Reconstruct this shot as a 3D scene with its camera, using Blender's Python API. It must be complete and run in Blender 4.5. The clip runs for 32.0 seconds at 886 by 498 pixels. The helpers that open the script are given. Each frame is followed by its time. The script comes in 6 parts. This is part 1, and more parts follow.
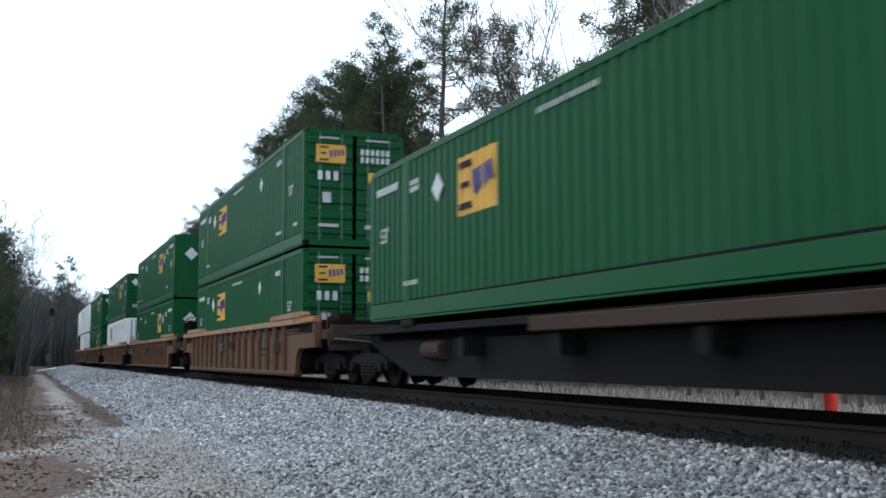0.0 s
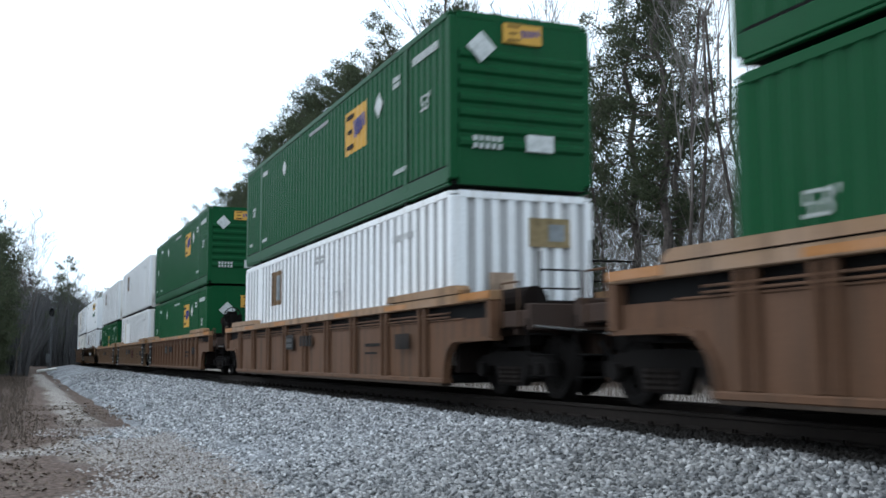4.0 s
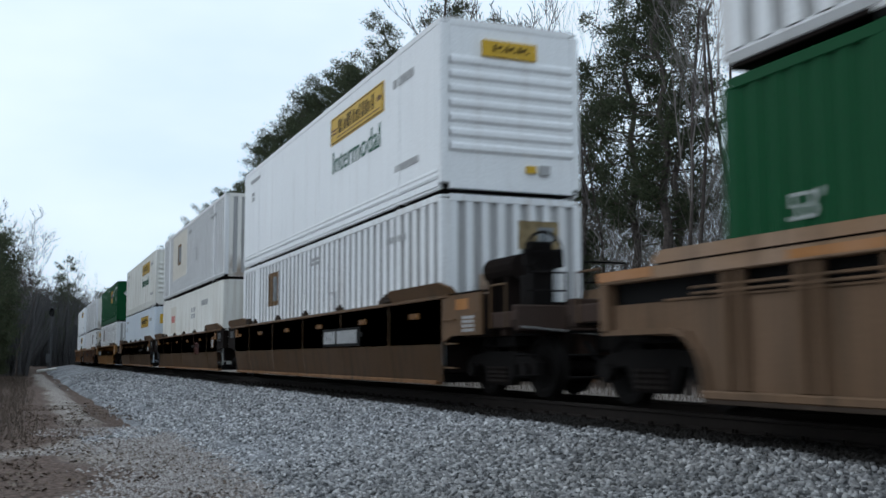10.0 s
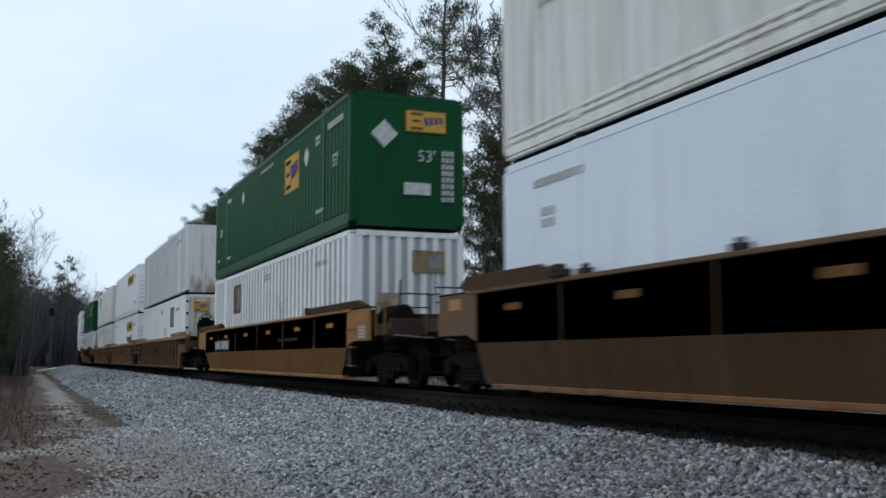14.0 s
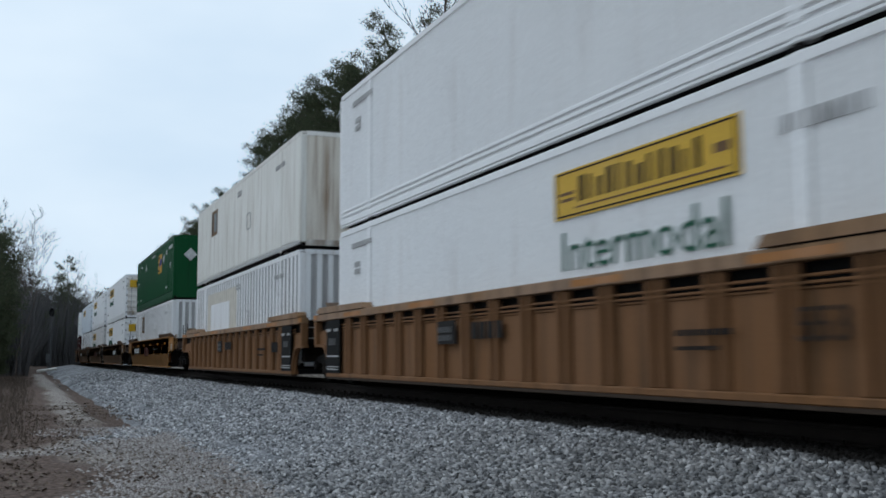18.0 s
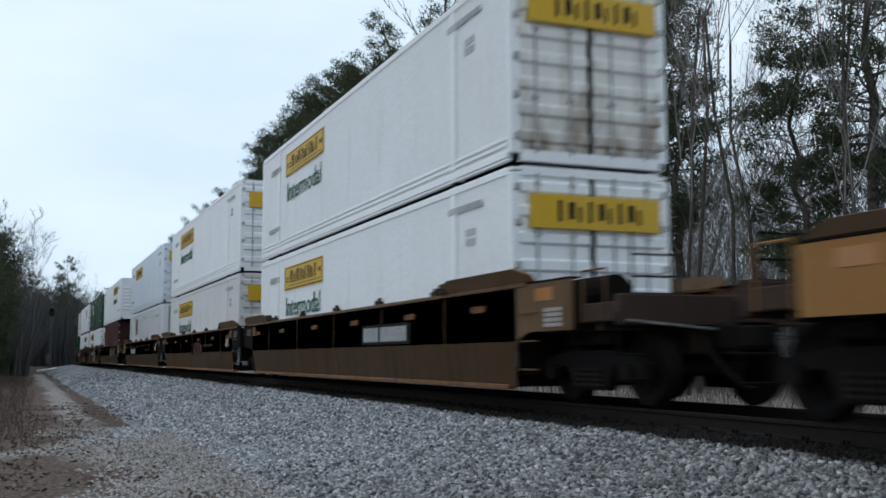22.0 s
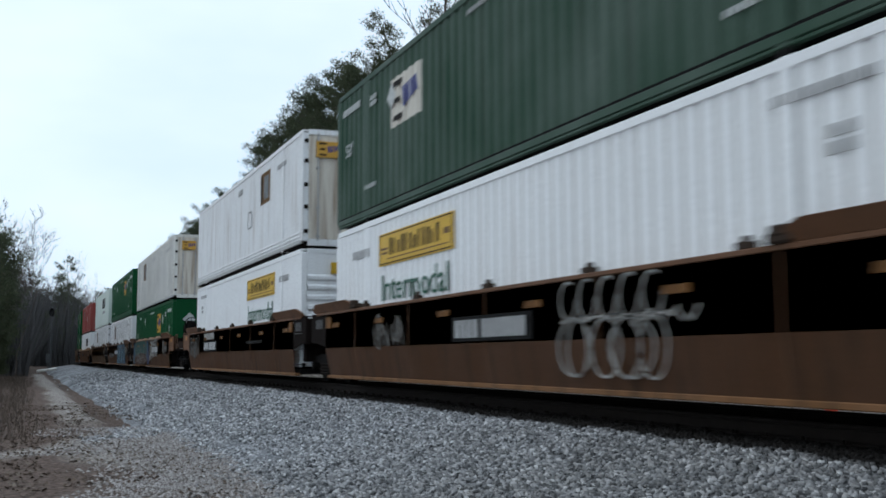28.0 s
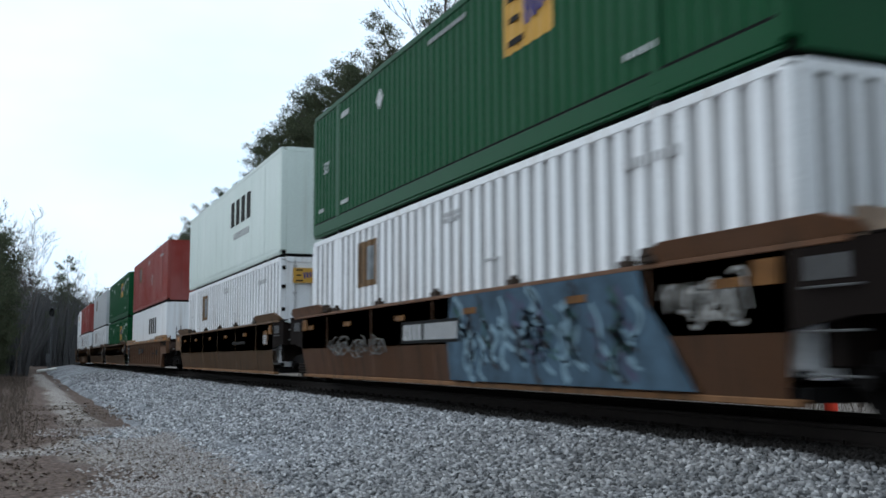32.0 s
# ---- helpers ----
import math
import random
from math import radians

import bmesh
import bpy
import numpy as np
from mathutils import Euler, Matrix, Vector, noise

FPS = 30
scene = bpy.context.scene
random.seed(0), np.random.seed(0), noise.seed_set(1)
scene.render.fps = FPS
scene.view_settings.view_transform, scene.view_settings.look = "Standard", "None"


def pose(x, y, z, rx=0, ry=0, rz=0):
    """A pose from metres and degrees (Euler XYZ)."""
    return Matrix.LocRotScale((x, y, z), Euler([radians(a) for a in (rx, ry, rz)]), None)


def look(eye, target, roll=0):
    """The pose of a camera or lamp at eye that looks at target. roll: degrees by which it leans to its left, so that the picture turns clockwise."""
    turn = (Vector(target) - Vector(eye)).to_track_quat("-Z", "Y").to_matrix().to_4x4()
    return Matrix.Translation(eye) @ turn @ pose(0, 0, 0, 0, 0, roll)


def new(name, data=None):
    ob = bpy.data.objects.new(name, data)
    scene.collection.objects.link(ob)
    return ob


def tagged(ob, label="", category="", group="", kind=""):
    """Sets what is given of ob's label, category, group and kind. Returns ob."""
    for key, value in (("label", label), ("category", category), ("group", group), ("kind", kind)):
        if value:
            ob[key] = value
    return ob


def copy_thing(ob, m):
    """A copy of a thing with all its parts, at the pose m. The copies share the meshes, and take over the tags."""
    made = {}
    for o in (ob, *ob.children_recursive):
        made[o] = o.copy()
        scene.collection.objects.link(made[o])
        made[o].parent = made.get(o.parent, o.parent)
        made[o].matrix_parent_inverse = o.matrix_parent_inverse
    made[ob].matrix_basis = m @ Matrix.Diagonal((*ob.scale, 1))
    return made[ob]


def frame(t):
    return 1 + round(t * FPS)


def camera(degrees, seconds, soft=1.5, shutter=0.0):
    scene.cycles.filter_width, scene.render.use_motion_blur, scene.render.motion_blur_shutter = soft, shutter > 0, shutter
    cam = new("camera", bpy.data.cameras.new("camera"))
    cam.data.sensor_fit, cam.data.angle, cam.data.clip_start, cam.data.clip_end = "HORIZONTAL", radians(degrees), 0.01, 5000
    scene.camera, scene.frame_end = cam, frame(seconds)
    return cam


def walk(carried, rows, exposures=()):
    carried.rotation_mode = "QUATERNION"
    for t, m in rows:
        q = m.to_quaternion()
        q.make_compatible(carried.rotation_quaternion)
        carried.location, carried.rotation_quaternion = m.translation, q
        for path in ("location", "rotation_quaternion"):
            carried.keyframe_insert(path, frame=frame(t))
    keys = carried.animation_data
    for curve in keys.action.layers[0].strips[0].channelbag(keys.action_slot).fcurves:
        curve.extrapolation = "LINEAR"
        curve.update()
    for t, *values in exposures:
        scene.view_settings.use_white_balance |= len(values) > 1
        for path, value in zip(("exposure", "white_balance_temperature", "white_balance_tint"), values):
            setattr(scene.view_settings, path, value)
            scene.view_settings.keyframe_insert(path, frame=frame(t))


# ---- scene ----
# the camera stands still beside the track: x along the line (train runs to +x), y across it, z = 0 at the top of the rails
EYE = Vector((0.0, -7.477, 0.605))
AHEAD = Vector((-math.cos(0.3881) * math.cos(0.1053), math.sin(0.3881) * math.cos(0.1053), math.sin(0.1053)))
cam = camera(46.9, 32.0, soft=1.6, shutter=0.38)
STAND = look(EYE, EYE + AHEAD * 10, -0.214)
LIGHT = [(0.0, 0.28), (1.0, 0.4), (2.0, 0.34), (5.0, 0.22), (6.0, 0.12), (7.0, 0.05), (8.0, -0.42), (9.0, -0.3), (10.0, -0.42), (11.0, -0.62), (12.0, -0.52), (13.0, -0.52),
         (16.0, -0.46), (17.0, -0.55), (18.0, -0.6), (19.0, -0.52), (20.0, -0.47), (21.0, -0.45), (22.0, -0.46), (23.0, -0.62), (24.0, -0.46), (25.0, -0.52), (28.0, -0.36), (29.0, -0.54), (30.0, -0.48), (31.0, -0.14), (32.0, -0.18)]
walk(cam, [(0.0, STAND), (32.0, STAND)], LIGHT)

# ---------------------------------------------------------------- sky and light
def sky():
    world = bpy.data.worlds.new("overcast_sky")
    world.use_nodes = True
    scene.world = world
    nt = world.node_tree
    nt.nodes.clear()
    out = nt.nodes.new("ShaderNodeOutputWorld")
    bg = nt.nodes.new("ShaderNodeBackground")
    tex = nt.nodes.new("ShaderNodeTexSky")
    tex.sky_type, tex.sun_disc = "NISHITA", False
    tex.sun_elevation, tex.sun_rotation = radians(42), radians(205)
    tex.air_density, tex.dust_density = 1.0, 2.0
    co = nt.nodes.new("ShaderNodeTexCoord")
    mp = nt.nodes.new("ShaderNodeMapping")
    mp.inputs["Scale"].default_value = (1.0, 1.0, 2.6)
    noi = nt.nodes.new("ShaderNodeTexNoise")
    noi.inputs["Scale"].default_value, noi.inputs["Detail"].default_value = 1.7, 5.0
    ramp = nt.nodes.new("ShaderNodeValToRGB")
    ramp.color_ramp.elements[0].position, ramp.color_ramp.elements[0].color = 0.32, (*CLOUD_DARK, 1)
    ramp.color_ramp.elements[1].position, ramp.color_ramp.elements[1].color = 0.66, (*CLOUD_LIGHT, 1)
    gain = nt.nodes.new("ShaderNodeVectorMath")
    gain.operation = "SCALE"
    gain.inputs["Scale"].default_value = 0.1
    mix = nt.nodes.new("ShaderNodeMix")
    mix.data_type = "RGBA"
    mix.inputs[0].default_value = 0.9
    nt.links.new(co.outputs["Generated"], mp.inputs["Vector"])
    nt.links.new(mp.outputs[0], noi.inputs["Vector"])
    nt.links.new(noi.outputs[0], ramp.inputs[0])
    nt.links.new(tex.outputs[0], gain.inputs[0])
    nt.links.new(gain.outputs[0], mix.inputs[6])
    nt.links.new(ramp.outputs[0], mix.inputs[7])
    sep = nt.nodes.new("ShaderNodeSeparateXYZ")
    nt.links.new(co.outputs["Generated"], sep.inputs[0])
    up = nt.nodes.new("ShaderNodeMapRange")
    up.inputs["From Min"].default_value, up.inputs["From Max"].default_value = 0.35, 1.0
    up.inputs["To Min"].default_value, up.inputs["To Max"].default_value = 1.0, 1.05
    nt.links.new(sep.outputs[2], up.inputs["Value"])
    lift = nt.nodes.new("ShaderNodeVectorMath")
    lift.operation = "SCALE"
    nt.links.new(mix.outputs[2], lift.inputs[0])
    nt.links.new(up.outputs[0], lift.inputs["Scale"])
    nt.links.new(lift.outputs[0], bg.inputs[0])
    bg.inputs[1].default_value = SKY_STRENGTH
    nt.links.new(bg.outputs[0], out.inputs[0])
    sun = new("sun", bpy.data.lights.new("sun", "SUN"))
    sun.data.energy, sun.data.angle, sun.data.color = 0.5, radians(40), (1.0, 0.97, 0.93)
    sun.matrix_basis = look((-10, -22, 30), (0, 0, 0))


CLOUD_DARK, CLOUD_LIGHT, SKY_STRENGTH = (0.96, 1.22, 1.49), (1.32, 1.52, 1.70), 1.0
sky()


# ---------------------------------------------------------------- materials
def nodes(name, rough=0.7, metal=0.0):
    m = bpy.data.materials.new(name)
    m.use_nodes = True
    nt = m.node_tree
    b = nt.nodes["Principled BSDF"]
    b.inputs["Roughness"].default_value, b.inputs["Metallic"].default_value = rough, metal
    b.inputs["Specular IOR Level"].default_value = 0.15
    return m, nt, b


def noise_tex(nt, scale, stretch=(1, 1, 1), detail=4.0, coord="Object"):
    co = nt.nodes.new("ShaderNodeTexCoord")
    mp = nt.nodes.new("ShaderNodeMapping")
    mp.inputs["Scale"].default_value = stretch
    no = nt.nodes.new("ShaderNodeTexNoise")
    no.inputs["Scale"].default_value, no.inputs["Detail"].default_value = scale, detail
    nt.links.new(co.outputs[coord], mp.inputs["Vector"])
    nt.links.new(mp.outputs[0], no.inputs["Vector"])
    return no


def ramp_of(nt, src, lo, hi, a=(0, 0, 0), b=(1, 1, 1)):
    r = nt.nodes.new("ShaderNodeValToRGB")
    r.color_ramp.elements[0].position, r.color_ramp.elements[0].color = lo, (*a, 1)
    r.color_ramp.elements[1].position, r.color_ramp.elements[1].color = hi, (*b, 1)
    nt.links.new(src, r.inputs[0])
    return r


def mix_rgb(nt, fac, a, b, mode="MIX"):
    n = nt.nodes.new("ShaderNodeMix")
    n.data_type, n.blend_type = "RGBA", mode
    for sock, v in ((n.inputs[0], fac), (n.inputs[6], a), (n.inputs[7], b)):
        if isinstance(v, (int, float)):
            sock.default_value = v
        elif isinstance(v, tuple):
            sock.default_value = (*v, 1)
        else:
            nt.links.new(v, sock)
    return n.outputs[2]


def bump(nt, b, src, strength, dist=0.02):
    n = nt.nodes.new("ShaderNodeBump")
    n.inputs["Strength"].default_value, n.inputs["Distance"].default_value = strength, dist
    nt.links.new(src, n.inputs["Height"])
    nt.links.new(n.outputs[0], b.inputs["Normal"])


def paint(name, color, dirt=(0.10, 0.075, 0.05), amount=0.5, rough=0.5, fade=0.15, gloss=0.2, start=0.56):
    """Weathered paint on sheet steel: faded patches, dirt running down, fine grain."""
    m, nt, b = nodes(name, rough)
    b.inputs["Specular IOR Level"].default_value = gloss
    big = noise_tex(nt, 0.6, (1, 1, 0.7), 5)
    run = noise_tex(nt, 2.2, (2.4, 2.4, 0.16), 6)
    grain = noise_tex(nt, 26.0, (1, 1, 1), 3)
    light = tuple(min(1, c + (1 - c) * fade) for c in color)
    base = mix_rgb(nt, ramp_of(nt, big.outputs[0], 0.35, 0.75).outputs[0], color, light)
    mask = ramp_of(nt, run.outputs[0], start, start + 0.3).outputs[0]
    mul = nt.nodes.new("ShaderNodeMath")
    mul.operation = "MULTIPLY"
    nt.links.new(mask, mul.inputs[0])
    mul.inputs[1].default_value = amount
    base = mix_rgb(nt, mul.outputs[0], base, dirt)
    g = ramp_of(nt, grain.outputs[0], 0.3, 0.7, (0.86, 0.86, 0.86), (1.0, 1.0, 1.0))
    base = mix_rgb(nt, 1.0, base, g.outputs[0], "MULTIPLY")
    nt.links.new(base, b.inputs["Base Color"])
    bump(nt, b, big.outputs[0], 0.15, 0.03)
    return m


def rusty(name, color, dirt, amount, rough, fade):
    """Aged white paint with rust running down and gathered along the lower edge."""
    m = paint(name, color, dirt, amount, rough, fade)
    nt = m.node_tree
    b = nt.nodes["Principled BSDF"]
    was = b.inputs["Base Color"].links[0].from_socket
    co = nt.nodes.new("ShaderNodeTexCoord")
    sep = nt.nodes.new("ShaderNodeSeparateXYZ")
    nt.links.new(co.outputs["Object"], sep.inputs[0])
    no = noise_tex(nt, 1.6, (1.5, 1.5, 0.5), 6)
    add = nt.nodes.new("ShaderNodeMath")
    add.operation = "MULTIPLY_ADD"
    nt.links.new(sep.outputs[2], add.inputs[0])
    add.inputs[1].default_value = -0.20
    nt.links.new(no.outputs[0], add.inputs[2])
    mask = ramp_of(nt, add.outputs[0], 0.33, 0.56, (0, 0, 0), (0.9, 0.9, 0.9))
    rust = ramp_of(nt, no.outputs[0], 0.3, 0.7, (0.075, 0.04, 0.024), (0.26, 0.19, 0.13))
    nt.links.new(mix_rgb(nt, mask.outputs[0], was, rust.outputs[0]), b.inputs["Base Color"])
    return m


def plain(name, color, rough=0.7, metal=0.0, vary=0.25, scale=9.0):
    m, nt, b = nodes(name, rough, metal)
    no = noise_tex(nt, scale)
    dark = tuple(c * (1 - vary) for c in color)
    nt.links.new(mix_rgb(nt, ramp_of(nt, no.outputs[0], 0.3, 0.7).outputs[0], dark, color), b.inputs["Base Color"])
    bump(nt, b, no.outputs[0], 0.2, 0.01)
    return m


def speckle(name, colors, scale, rough=0.9, strength=0.6, coord="Object", patch=0.5):
    """Ground cover: several colours mixed at two scales, with relief."""
    m, nt, b = nodes(name, rough)
    fine = noise_tex(nt, scale, (1, 1, 1), 8, coord)
    wide = noise_tex(nt, patch, (1, 1, 1), 6, coord)
    r = nt.nodes.new("ShaderNodeValToRGB")
    el = r.color_ramp.elements
    while len(el) < len(colors):
        el.new(0.5)
    for i, c in enumerate(colors):
        el[i].position, el[i].color = 0.3 + 0.4 * i / (len(colors) - 1), (*c, 1)
    add = nt.nodes.new("ShaderNodeMix")
    add.data_type = "FLOAT"
    add.inputs[0].default_value = 0.55
    nt.links.new(fine.outputs[0], add.inputs[2])
    nt.links.new(wide.outputs[0], add.inputs[3])
    nt.links.new(add.outputs[0], r.inputs[0])
    nt.links.new(r.outputs[0], b.inputs["Base Color"])
    bump(nt, b, fine.outputs[0], strength, 0.05)
    return m


def by_object(name, colors, rough=0.8, island=False):
    """A colour picked per object, or per loose piece of one mesh."""
    m, nt, b = nodes(name, rough)
    src = nt.nodes.new("ShaderNodeNewGeometry").outputs["Random Per Island"] if island else nt.nodes.new("ShaderNodeObjectInfo").outputs["Random"]
    r = nt.nodes.new("ShaderNodeValToRGB")
    el = r.color_ramp.elements
    while len(el) < len(colors):
        el.new(0.5)
    for i, c in enumerate(colors):
        el[i].position, el[i].color = i / (len(colors) - 1), (*c, 1)
    nt.links.new(src, r.inputs[0])
    no = noise_tex(nt, 14.0)
    col = mix_rgb(nt, 1.0, r.outputs[0], ramp_of(nt, no.outputs[0], 0.25, 0.75, (0.72, 0.72, 0.72), (1, 1, 1)).outputs[0], "MULTIPLY")
    nt.links.new(col, b.inputs["Base Color"])
    return m


GREEN = (0.0035, 0.063, 0.0205)
